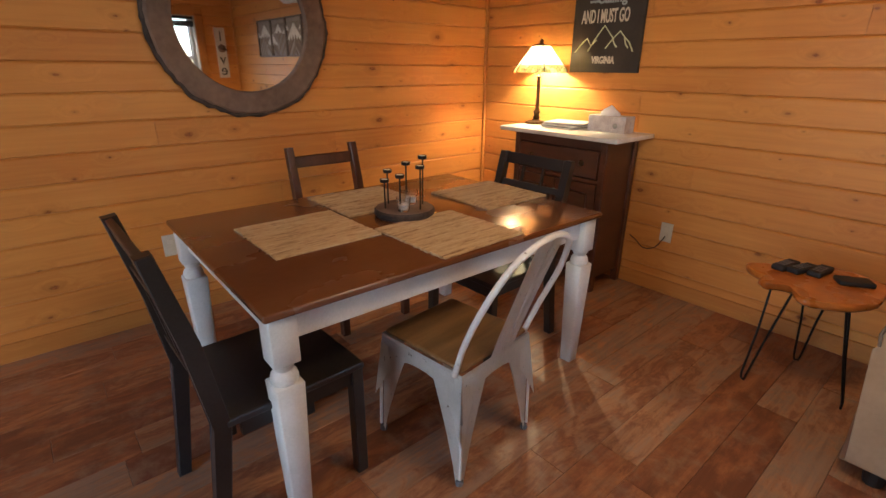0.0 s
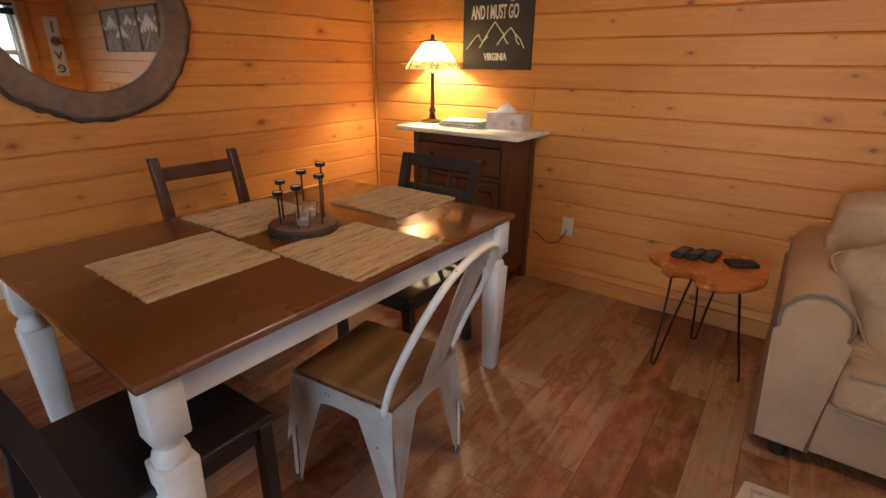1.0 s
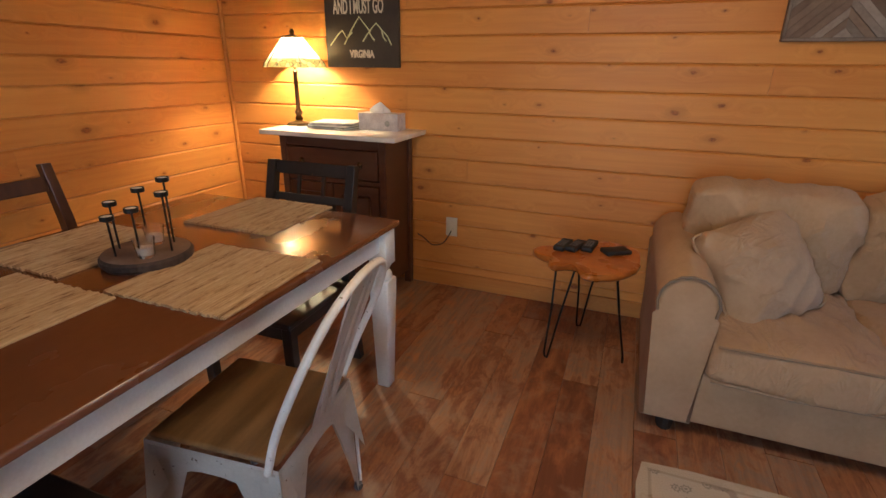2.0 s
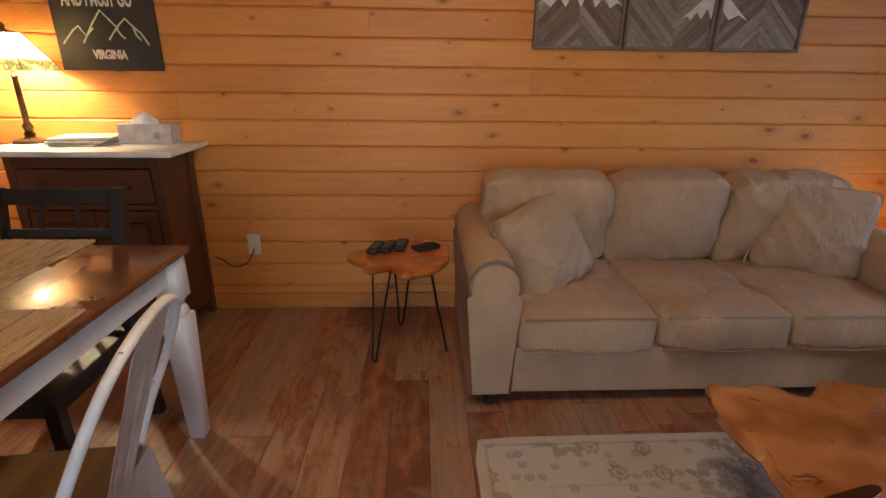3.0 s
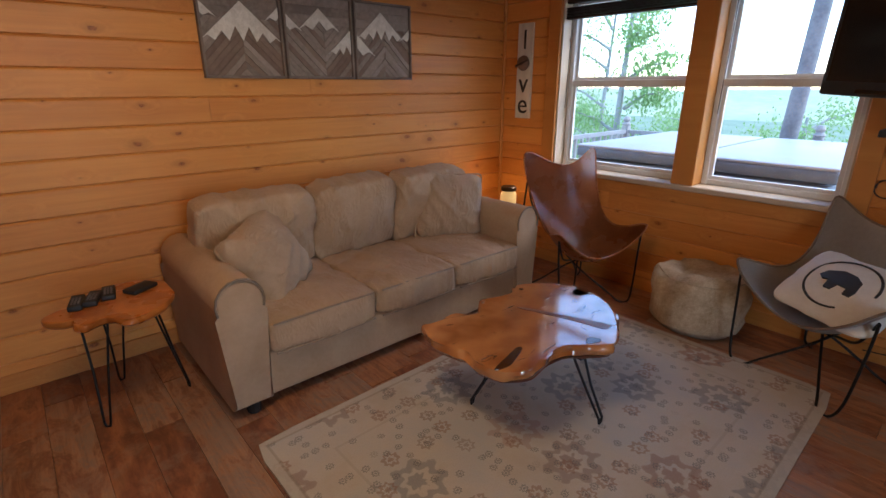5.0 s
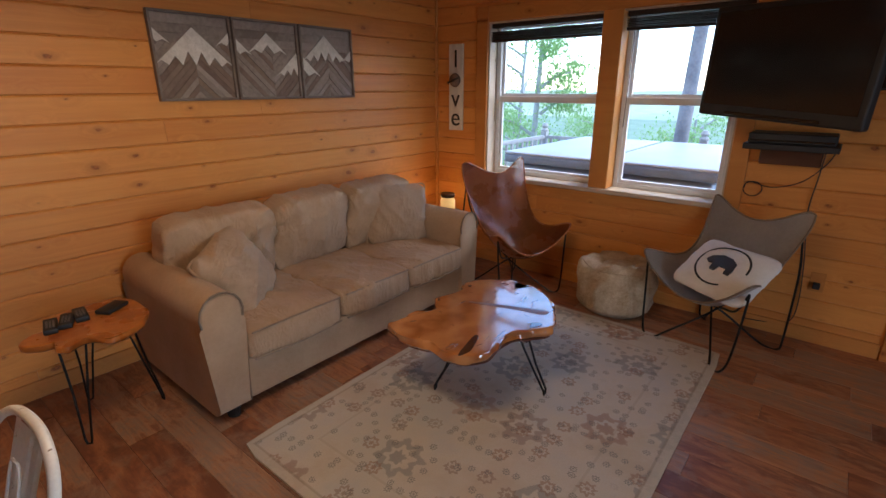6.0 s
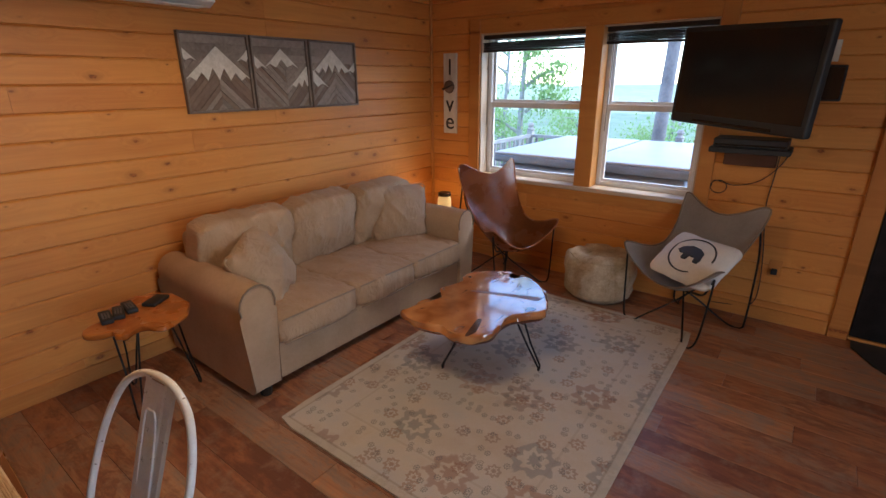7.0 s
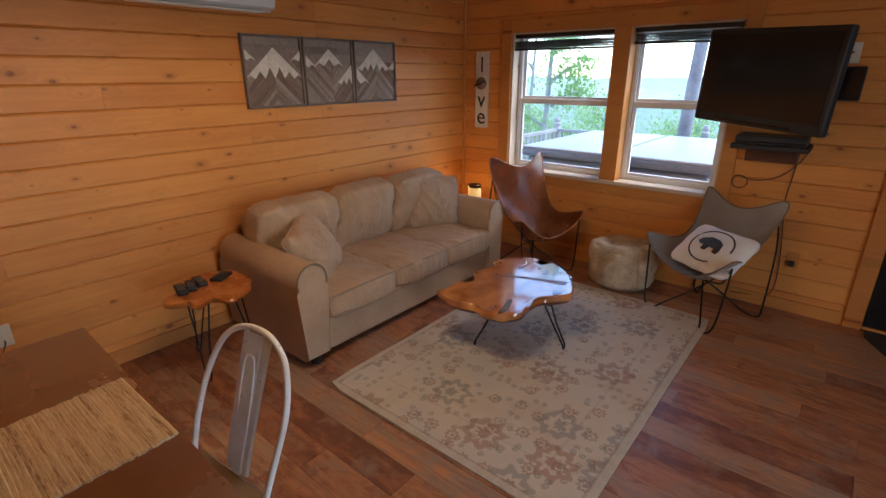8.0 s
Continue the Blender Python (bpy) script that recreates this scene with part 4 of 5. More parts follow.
plate("wall_outlet", pose(1.567, 0, 0.395), "ivory duplex outlet with a plugged cord")
plate("wall_outlet", pose(WEST, -2.39, 0.415, 0, 0, 90), "ivory duplex outlet on the pine wall")
plate("cable_plate", pose(EAST, -3.02, 1.77, 0, 0, -90), "ivory cable wall plate with a black lead", False)
oe = thing("wall_outlet", pose(EAST, -2.985, 0.39, 0, 0, -90), "wood-toned outlet with a dark plug low on the wall", "outlet", "wall plates")
part("plate", box(-0.037, 0.037, -0.005, 0, -0.06, 0.06, 0.002, 1), TRIM, oe)
part("plug", box(-0.018, 0.018, -0.04, -0.0045, -0.035, 0.0, 0.004, 1), PLASTIC, oe)


def cable(name, pts, label, r=0.0032, material=PLASTIC):
    solo(name, sweep(spline(pts, 8), r, 6), material, pose(0, 0, 0), label, "cable", smooth=True)


cable("power_cord", [(1.567, -0.012, 0.372), (1.562, -0.03, 0.352), (1.52, -0.03, 0.29), (1.45, -0.03, 0.27), (1.39, -0.03, 0.31), (1.35, -0.03, 0.33)], "thin brown lamp cord from the outlet")
W = EAST - 0.012
loop = [(W, -2.56 + 0.05 * math.cos(a), 0.91 + 0.045 * math.sin(a)) for a in (k * math.pi / 5 for k in range(13))]
cable("television_cable", [(W, -2.44, 1.17), (W, -2.43, 1.08), (W, -2.47, 0.98)] + loop + [(W, -2.66, 0.93), (W, -2.80, 0.98), (W, -2.90, 1.10), (W, -2.93, 1.20)], "loose loop of black cable below the television")
cable("hanging_cable", [(W, -2.88, 1.18), (W, -2.87, 1.0), (W, -2.86, 0.80), (W, -2.90, 0.50), (W, -2.92, 0.25), (W, -2.90, 0.11), (W, -2.80, 0.07), (W - 0.02, -2.65, 0.06)], "black power cord hanging down the wall")
cable("antenna_lead", [(W - 0.01, -3.02, 1.77), (W - 0.05, -2.97, 1.75), (W - 0.05, -2.90, 1.73)], "short black antenna lead")

# ---- wall art ----
def clip(poly, x0, x1, z0, z1):
    for axis, lim, keep in ((0, x0, 1), (0, x1, -1), (1, z0, 1), (1, z1, -1)):
        out = []
        for i, p in enumerate(poly):
            q = poly[i - 1]
            dp, dq = (p[axis] - lim) * keep, (q[axis] - lim) * keep
            if (dp >= 0) != (dq >= 0):
                f = dq / (dq - dp)
                out.append((q[0] + (p[0] - q[0]) * f, q[1] + (p[1] - q[1]) * f))
            if dp >= 0:
                out.append(p)
        poly = out
    return poly


def slat(poly, y0, y1):
    b = bmesh.new()
    a = [b.verts.new((x, y0, z)) for x, z in poly]
    c = [b.verts.new((x, y1, z)) for x, z in poly]
    f = b.faces.new(a)
    b.faces.new(c[::-1])
    for k in range(len(a)):
        b.faces.new((a[k], a[(k + 1) % len(a)], c[(k + 1) % len(a)], c[k]))
    if len(poly) > 5:
        bmesh.ops.triangulate(b, faces=[f])
    return b


def snow(cx, top, cap, slope, lim):
    """Snow cap of a peak: straight flanks above, ragged teeth below, in upright slivers."""
    n = 3 if cap < 0.14 else 6
    edge = []
    for k in range(2 * n + 1):
        s = 1 - k / n
        u = abs(s)
        base = 0.78 + 0.22 * u
        low = base - 0.22 * (1 - 0.7 * u) if k % 2 else base + 0.20 * (1 - u)
        edge.append((cx + cap / slope * s, top - cap * u, top - cap * low))
    b = bmesh.new()
    for (x0, t0, l0), (x1, t1, l1) in zip(edge, edge[1:]):
        q = clip([(x0, l0), (x0, t0 + 1e-4), (x1, t1 + 1e-4), (x1, l1)], *lim)
        if len(q) > 2:
            join(b, slat(q, -0.0245, -0.0205))
    bmesh.ops.remove_doubles(b, verts=b.verts[:], dist=2e-4)
    return b


def art_panel(cx, width, seed, caps, vee, vee_dir=1.0):
    h = 0.465
    t = thing("wall_art", pose(cx, 0, 1.672), "framed mountain picture of grey and brown wood strips", "wall art", "mountain triptych")
    w = width / 2 - 0.004
    for nm, a in (("frame_rail", (-w, w, h / 2 - 0.014, h / 2)), ("frame_rail", (-w, w, -h / 2, -h / 2 + 0.014)), ("frame_stile", (-w, -w + 0.014, -h / 2 + 0.014, h / 2 - 0.014)), ("frame_stile", (w - 0.014, w, -h / 2 + 0.014, h / 2 - 0.014))):
        part(nm, box(a[0], a[1], -0.034, -0.001, a[2], a[3], 0.002, 1), ART_FRAME, t)
    part("backing", box(-w + 0.014, w - 0.014, -0.010, -0.001, -h / 2 + 0.014, h / 2 - 0.014), ART_BROWN, t)
    rng = random.Random(seed)
    X, Z = w - 0.015, h / 2 - 0.015
    s = 0.040
    for i in range(3):
        z1 = Z - i * 0.048
        part("strip", slat([(-X, z1 - 0.047), (X, z1 - 0.047), (X, z1), (-X, z1)], -0.017 - 0.002 * rng.random(), -0.010), ART_GREY, t)
    zc = Z - 3 * 0.048
    for i in range(-14, 16):
        a, c = -0.34 + i * s, -0.34 + (i + 1) * s - 0.0015
        for side in (-1, 1):
            far = 0.5
            q = [(vee, a), (vee, c), (vee + side * far, c - vee_dir * far), (vee + side * far, a - vee_dir * far)]
            q = clip(q, -X, X, -Z, zc)
            if len(q) > 2:
                part("strip", slat(q, -0.016 - 0.004 * rng.random(), -0.010), ART_BROWN if rng.random() < 0.45 else ART_GREY, t)
    for px, top, cap in caps:
        part("snow_cap", snow(px, top, cap, 0.9, (-X, X, -Z, Z)), ART_WHITE, t, "white-painted snow strips")


art_panel(3.297, 0.456, 1, [(0.0, 0.155, 0.20), (-0.225, 0.155, 0.085), (0.225, 0.155, 0.085)], 0.0)
art_panel(3.757, 0.456, 2, [(0.0, 0.16, 0.12), (-0.225, 0.13, 0.10), (0.205, 0.05, 0.14)], 0.03, -1.0)
art_panel(4.219, 0.456, 3, [(-0.02, 0.175, 0.17), (-0.215, 0.04, 0.13), (0.225, 0.10, 0.09)], 0.01)

# love sign
lv = thing("love_sign", pose(EAST, -0.232, 1.502, 0, 0, -90), "tall whitewashed sign with black letters spelling love", "sign")
part("board", box(-0.075, 0.075, -0.018, 0.0, -0.355, 0.355, 0.003, 1), SIGN_WHITE, lv)
for ch, z, sz in (("l", 0.20, 0.20), ("v", -0.155, 0.22), ("e", -0.315, 0.22)):
    part("letter", moved(text_mesh(ch, sz, 0.002), pose(0, -0.020, z - (0.03 if ch == "l" else 0), 90, 0, 0)), LETTER, lv)
bo = turned([(0.052, 0), (0.058, 0.012), (0.05, 0.03), (0.02, 0.04)], 20)
part("wooden_knot", moved(bo, pose(0, -0.018, 0.065, 90, 0, 0)), SLICE, lv, "round bark knot standing for the letter o", True)
part("twig", sweep([(-0.075, -0.03, 0.045), (0.0, -0.06, 0.06), (0.05, -0.04, 0.085)], 0.010, 6), BARK, lv)

# ---- air conditioner on the north wall ----
ac = thing("air_conditioner", pose(2.80, 0, 2.166), "white wall-mounted air conditioner", "air conditioner")
part("body", moved(prism([(-0.002, -0.13), (-0.13, -0.145), (-0.19, -0.12), (-0.205, -0.06), (-0.20, 0.12), (-0.17, 0.145), (-0.002, 0.145)], -0.45, 0.45, 0.012, 3), pose(0, 0, 0, 0, 0, 90)), AC_WHITE, ac, smooth=True)
part("louver", box(-0.38, 0.38, -0.185, -0.11, -0.152, -0.143, 0.003, 1), AC_WHITE, ac)

# ---- jar lamp on a little table in the corner ----
jt = thing("corner_table", pose(5.08, -0.36, 0) @ Matrix.Diagonal((1, 1, 0.92, 1)), "small dark table hidden behind the sofa arm", "table")
part("top", turned([(0.16, 0.50), (0.165, 0.51), (0.165, 0.525), (0.16, 0.53)], 24), CHAIR_BROWN, jt)
part("stem", turned([(0.03, 0.02), (0.022, 0.3), (0.03, 0.50)], 12), CHAIR_BROWN, jt)
part("foot", turned([(0.13, 0.0), (0.13, 0.015), (0.04, 0.03)], 20), CHAIR_BROWN, jt)
jl = thing("jar_lamp", pose(5.06, -0.43, 0.488), "glass jar lamp with glowing string lights and dark lid", "lamp")
part("jar", turned([(0.058, 0.0), (0.062, 0.01), (0.062, 0.11), (0.05, 0.135), (0.05, 0.14)], 20), JAR_LIGHT, jl, "lit glass jar", True)
part("lid", turned([(0.058, 0.140), (0.060, 0.146), (0.060, 0.165), (0.054, 0.172)], 20), BRONZE, jl, "dark metal lid")

# ---- ceiling fan with a light over the lounge ----
cf = thing("ceiling_fan", pose(2.60, -1.75, 0), "ceiling fan with a lit globe and pull chains, at rest", "ceiling fan")
part("rod", turned([(0.07, CEIL), (0.07, CEIL - 0.03), (0.018, CEIL - 0.05), (0.018, 2.45), (0.09, 2.44), (0.11, 2.40), (0.11, 2.34), (0.06, 2.31)], 20), BRONZE, cf, smooth=True)
for k in range(5):
    a = k * 72 + 20
    bl = moved(prism([(0.17, -0.004), (0.58, -0.004), (0.58, 0.004), (0.17, 0.004)], -0.06, 0.06), pose(0, 0, 2.385, 10, 0, a))
    part("blade", bl, CHAIR_BROWN, cf)
    part("blade_arm", moved(box(0.08, 0.19, -0.015, 0.015, -0.006, 0.0), pose(0, 0, 2.378, 0, 0, a)), BRONZE, cf)
gl = part("light_fitting", turned([(0.06, 2.31), (0.10, 2.29), (0.10, 2.275)], 20), BRONZE, cf)
for k in range(3):
    a = k * 2.094
    part("lamp_cup", turned([(0.02, 2.27), (0.045, 2.24), (0.052, 2.21)], 14, x=0.1 * math.cos(a), y=0.1 * math.sin(a)), GLOW, gl, "lit frosted cup")
part("pull_chain", sweep([(0.03, 0.03, 2.28), (0.03, 0.03, 1.975)], 0.002, 5), BRONZE, cf)


# ---- dining end: table ----
TABLE_Z = 0.75


def dining_table():
    t = thing("dining_table", pose(1.19, -1.772, 0, 0, 0, -0.8), "dining table with a brown varnished top and white turned legs", "table")
    w, l = 0.521, 0.748
    part("tabletop", box(-w, w, -l, l, TABLE_Z - 0.024, TABLE_Z, 0.007, 3), TABLE_TOP, t, "dark brown varnished top", True)
    for x in (-w + 0.055, w - 0.055):
        part("apron", box(x - 0.011, x + 0.011, -l + 0.09, l - 0.09, TABLE_Z - 0.115, TABLE_Z - 0.025, 0.002, 1), WHITE_PAINT, t)
    for y in (-l + 0.055, l - 0.055):
        part("apron", box(-w + 0.09, w - 0.09, y - 0.011, y + 0.011, TABLE_Z - 0.115, TABLE_Z - 0.025, 0.002, 1), WHITE_PAINT, t)
    for x in (-w + 0.055, w - 0.055):
        for y in (-l + 0.055, l - 0.055):
            b = box(x - 0.039, x + 0.039, y - 0.039, y + 0.039, TABLE_Z - 0.175, TABLE_Z - 0.025, 0.003, 1)
            turned([(0.028, 0.58), (0.037, 0.573), (0.030, 0.56), (0.027, 0.55), (0.036, 0.538), (0.040, 0.523), (0.036, 0.508), (0.028, 0.502)], 20, b, x, y)
            taper = box(-0.5, 0.5, -0.5, 0.5, 0.0, 0.51, 0)
            for v in taper.verts:
                k = 0.085 if v.co.z > 0.2 else 0.056
                v.co = Vector((x + v.co.x * k, y + v.co.y * k, v.co.z))
            bmesh.ops.bevel(taper, geom=taper.edges[:], offset=0.004, segments=1, affect="EDGES")
            join(b, taper)
            part("leg", b, WHITE_PAINT, t, smooth=True)


dining_table()


# ---- chairs ----
def dining_chair(m, material, label, slats):
    """Origin on the floor under the seat's middle; the sitter looks to +y."""
    t = thing("dining_chair", m, label, "chair", "chairs round the table")
    part("seat", box(-0.215, 0.215, -0.21, 0.225, 0.43, 0.455, 0.006), material, t)
    for y in (-0.19, 0.20):
        part("seat_rail", box(-0.18, 0.18, y - 0.01, y + 0.01, 0.375, 0.43), material, t)
    for x in (-0.19, 0.19):
        part("seat_rail", box(x - 0.01, x + 0.01, -0.17, 0.18, 0.375, 0.43), material, t)
    for x in (-0.193, 0.193):
        part("leg", box(x - 0.02, x + 0.02, 0.18, 0.22, 0.0, 0.43, 0.003, 1), material, t)
        prof = [(-0.295, 0.0), (-0.255, 0.0), (-0.195, 0.44), (-0.235, 0.72), (-0.295, 0.97), (-0.333, 0.965), (-0.278, 0.70), (-0.24, 0.44)]
        b = prism([(y, z) for y, z in prof], -0.02, 0.02, 0.003, 1)
        part("back_post", moved(b, Matrix.Translation((x, 0, 0)) @ pose(0, 0, 0, 0, 0, 90) @ Matrix.Diagonal((1, -1, 1, 1))), material, t)
    lean = lambda z: -0.218 - 0.095 * max(0.0, (z - 0.44) / 0.53) ** 1.25
    if slats:
        rails = ((0.905, 0.965), (0.785, 0.82), (0.53, 0.565))
    else:
        rails = ((0.85, 0.915), (0.63, 0.67))
    for z0, z1 in rails:
        z = (z0 + z1) / 2
        part("back_rail", moved(box(-0.174, 0.174, -0.010, 0.010, -(z1 - z0) / 2, (z1 - z0) / 2, 0.003, 1), pose(0, lean(z) - 0.005, z, 14, 0, 0)), material, t)
    if slats:
        for x in (-0.115, -0.038, 0.038, 0.115):
            part("slat", sweep([(x, lean(0.55) - 0.004, 0.55), (x, lean(0.66) - 0.004, 0.66), (x, lean(0.79) - 0.004, 0.79)], 0.010, 4), material, t)
        for x in (-0.06, 0.06):
            part("slat", sweep([(x, lean(0.815) - 0.004, 0.815), (x, lean(0.91) - 0.004, 0.91)], 0.009, 4), material, t)
    return t


dining_chair(pose(1.41, -2.43, 0, 0, 0, 1) @ Matrix.Diagonal((1.02, 1.0, 0.975, 1)), BLACK_WOOD, "worn black wooden dining chair at the table end", True)
dining_chair(pose(1.245, -1.225, 0, 0, 0, 181) @ Matrix.Diagonal((1.05, 1.0, 0.95, 1)), BLACK_WOOD, "black wooden dining chair with a slatted back", True)
dining_chair(pose(0.57, -1.605, 0, 0, 0, -91) @ Matrix.Diagonal((1.0, 1.0, 0.95, 1)), CHAIR_BROWN, "dark brown wooden dining chair by the pine wall", False)


def metal_chair(m):
    """Origin on the floor under the seat; the sitter looks to -x."""
    t = thing("metal_chair", m, "distressed white metal cafe chair with a wooden seat", "chair", "chairs round the table")
    s = part("seat", box(-0.185, 0.185, -0.185, 0.185, 0.437, 0.457, 0.012, 3), SEAT_WOOD, t, "brown wooden seat", True)
    # skirt: four bowed sides under the seat
    for turn in range(4):
        b = bmesh.new()
        n = 12
        up, lo = [], []
        for i in range(n + 1):
            u = -1 + 2 * i / n
            arch = 0.065 + 0.20 * abs(u) ** 3.2
            up.append(b.verts.new((0.192, u * 0.192, 0.440)))
            out = 0.192 + 0.030 * abs(u) ** 3.2 * (arch / 0.26)
            lo.append(b.verts.new((out, u * (0.192 + 0.02 * abs(u) ** 3), 0.440 - arch)))
        for i in range(n):
            b.faces.new((up[i], up[i + 1], lo[i + 1], lo[i]))
        bmesh.ops.solidify(b, geom=b.faces[:], thickness=0.004)
        part("skirt", moved(b, pose(0, 0, 0, 0, 0, 90 * turn)), WHITE_METAL, s, "pressed white steel skirt", True)
    for sx in (-1, 1):
        for sy in (-1, 1):
            # folded sheet leg: two tapering wings and a rib down the corner
            b = bmesh.new()
            n = 7
            rows = []
            for i in range(n + 1):
                f = i / n
                z = 0.425 * (1 - f) + 0.004
                c = Vector((sx * (0.194 + 0.010 * f), sy * (0.194 + 0.010 * f), z))
                wing = 0.125 * (1 - f) ** 1.25 + 0.020
                rows.append([b.verts.new(c + Vector((-sx * wing, 0, 0))), b.verts.new(c + Vector((-sx * 0.012, 0, 0))), b.verts.new(c + Vector((0, -sy * 0.012, 0))), b.verts.new(c + Vector((0, -sy * wing, 0)))])
            for a, c in zip(rows, rows[1:]):
                for k in range(3):
                    b.faces.new((a[k], a[k + 1], c[k + 1], c[k]))
            bmesh.ops.solidify(b, geom=b.faces[:], thickness=0.004)
            leg = part("leg", b, WHITE_METAL, t, smooth=True)
            part("rib", sweep([(sx * 0.200, sy * 0.200, 0.26), (sx * 0.202, sy * 0.202, 0.15), (sx * 0.204, sy * 0.204, 0.03)], 0.006, 6), WHITE_METAL, leg, "raised worn rib")
            part("rubber_foot", turned([(0.013, 0.0), (0.015, 0.006), (0.013, 0.02)], 10, x=sx * 0.198, y=sy * 0.198), GREY_KEY, leg)
    hoop = [(0.165, -0.195, 0.43), (0.21, -0.21, 0.56), (0.275, -0.21, 0.71), (0.325, -0.165, 0.83), (0.348, -0.09, 0.885), (0.354, 0.0, 0.90), (0.348, 0.09, 0.885), (0.325, 0.165, 0.83), (0.275, 0.21, 0.71), (0.21, 0.21, 0.56), (0.165, 0.195, 0.43)]
    part("back_hoop", sweep(spline(hoop, 8), 0.0105, 10), WHITE_METAL, t, "white tubular back hoop", True)
    b = bmesh.new()
    rows = []
    for i in range(9):
        f = i / 8
        z = 0.44 + 0.448 * f
        x = 0.198 + 0.152 * f ** 1.05
        w = 0.062 + 0.012 * f
        rows.append([b.verts.new((x + dx, u * w, z)) for u, dx in ((-1, 0.006), (-0.86, 0), (-0.5, 0), (-0.42, -0.005), (0.42, -0.005), (0.5, 0), (0.86, 0), (1, 0.006))])
    for a, c in zip(rows, rows[1:]):
        for k in range(7):
            b.faces.new((a[k], a[k + 1], c[k + 1], c[k]))
    bmesh.ops.solidify(b, geom=b.faces[:], thickness=0.004)
    sp = part("back_splat", b, WHITE_METAL, t, "pressed white steel back splat")
    part("embossed_rib", sweep(spline([(0.217, -0.028, 0.50), (0.302, -0.028, 0.78), (0.312, 0.0, 0.82), (0.302, 0.028, 0.78), (0.217, 0.028, 0.50)], 6), 0.003, 6), WHITE_METAL, sp)


metal_chair(pose(1.668, -1.840, 0, 0, 0, 6) @ Matrix.Diagonal((1.0, 0.97, 0.985, 1)))


# ---- on the table ----
WEAVE = mat_weave()


def placemat(x0, x1, y0, y1, turn, seed):
    t = thing("placemat", pose((x0 + x1) / 2, (y0 + y1) / 2, TABLE_Z + 0.0005, 0, 0, turn), "rectangular woven seagrass placemat on the table", "placemat", "placemats on the table")
    w, l, rng = (x1 - x0) / 2, (y1 - y0) / 2, random.Random(seed)
    n = 40
    part("backing", box(-l + 0.002, l - 0.002, -w + 0.002, w - 0.002, 0.0, 0.0035), WEAVE, t)
    for i in range(n):
        y = -w + (i + 0.5) * 2 * w / n
        ends = [rng.uniform(-0.004, 0.004) for _ in range(2)]
        pts = [(-l + ends[0], y, 0.0012)] + [(-l + 2 * l * k / 6, y + rng.uniform(-0.0012, 0.0012), 0.0016 + rng.uniform(-0.0006, 0.0012)) for k in range(1, 6)] + [(l + ends[1], y, 0.0012)]
        part("woven_strand", sweep(pts, w / n * rng.uniform(1.2, 1.45), 6), WEAVE, t, smooth=True)


placemat(0.965, 1.36, -2.345, -1.945, 90, 1)
placemat(1.295, 1.695, -1.93, -1.535, 91, 2)
placemat(0.99, 1.385, -1.395, -0.995, 90, 3)
placemat(0.715, 1.10, -1.92, -1.53, 90, 4)

ch = thing("candle_holder", pose(1.205, -1.72, TABLE_Z), "round bark-edged wood slice with iron candle cups", "candle holder")
part("base", turned([(0.118, 0.0), (0.124, 0.008), (0.124, 0.030), (0.118, 0.036)], 36), SLICE, ch, "weathered wood slice", True)
part("bark_ring", turned([(0.120, 0.002), (0.127, 0.012), (0.127, 0.026), (0.121, 0.034)], 36), BARK, ch)
for k, hgt in enumerate((0.14, 0.165, 0.20, 0.175, 0.145, 0.115)):
    a = radians(200 - k * 62)
    x, y = 0.083 * math.cos(a), 0.083 * math.sin(a)
    stem = part("stem", sweep([(x, y, 0.03), (x * 1.02, y * 1.02, 0.03 + hgt)], 0.0032, 6), IRON, ch)
    cup = part("cup", turned([(0.017, 0.03 + hgt), (0.019, 0.032 + hgt), (0.019, 0.044 + hgt), (0.016, 0.044 + hgt), (0.016, 0.040 + hgt)], 16, x=x, y=y), IRON, stem, "small black iron cup")
    part("wick_disc", turned([(0.014, 0.0405 + hgt), (0.014, 0.0425 + hgt)], 14, x=x, y=y), TISSUE, cup, "white tealight")
for x, y in ((0.055, -0.045), (-0.02, 0.05)):
    g = thing("votive_glass", pose(1.205 + x, -1.72 + y, TABLE_Z + 0.036), "small frosted votive glass with a white candle", "votive", "votives on the wood slice")
    part("glass", turned([(0.020, 0.0), (0.023, 0.004), (0.030, 0.058), (0.028, 0.058), (0.021, 0.008)], 20), JAR_GLASS, g, smooth=True)
    part("wax", turned([(0.0185, 0.009), (0.022, 0.030), (0.020, 0.032)], 16), TISSUE, g)

# ---- chest in the corner ----
CT_Z = 0.972
chest = thing("cabinet", pose(0.968, -0.005, 0), "dark walnut cabinet with a white marble top", "cabinet")
X0, X1, Y0, Y1 = -0.345, 0.345, -0.36, -0.015
part("side_panel", box(X0 + 0.012, X0 + 0.03, Y0 + 0.03, Y1, 0.09, CT_Z - 0.03), CHEST, chest)
part("side_panel", box(X1 - 0.03, X1 - 0.012, Y0 + 0.03, Y1, 0.09, CT_Z - 0.03), CHEST, chest)
part("back_panel", box(X0 + 0.03, X1 - 0.03, Y1 - 0.015, Y1, 0.09, CT_Z - 0.03), CHEST, chest)
part("bottom", box(X0 + 0.03, X1 - 0.03, Y0 + 0.03, Y1 - 0.015, 0.09, 0.115), CHEST, chest)
for x in (X0, X1 - 0.045):
    for y in (Y0, Y1 - 0.045):
        part("corner_post", box(x, x + 0.045, y, y + 0.045, 0.0, CT_Z - 0.028, 0.004, 1), CHEST, chest)
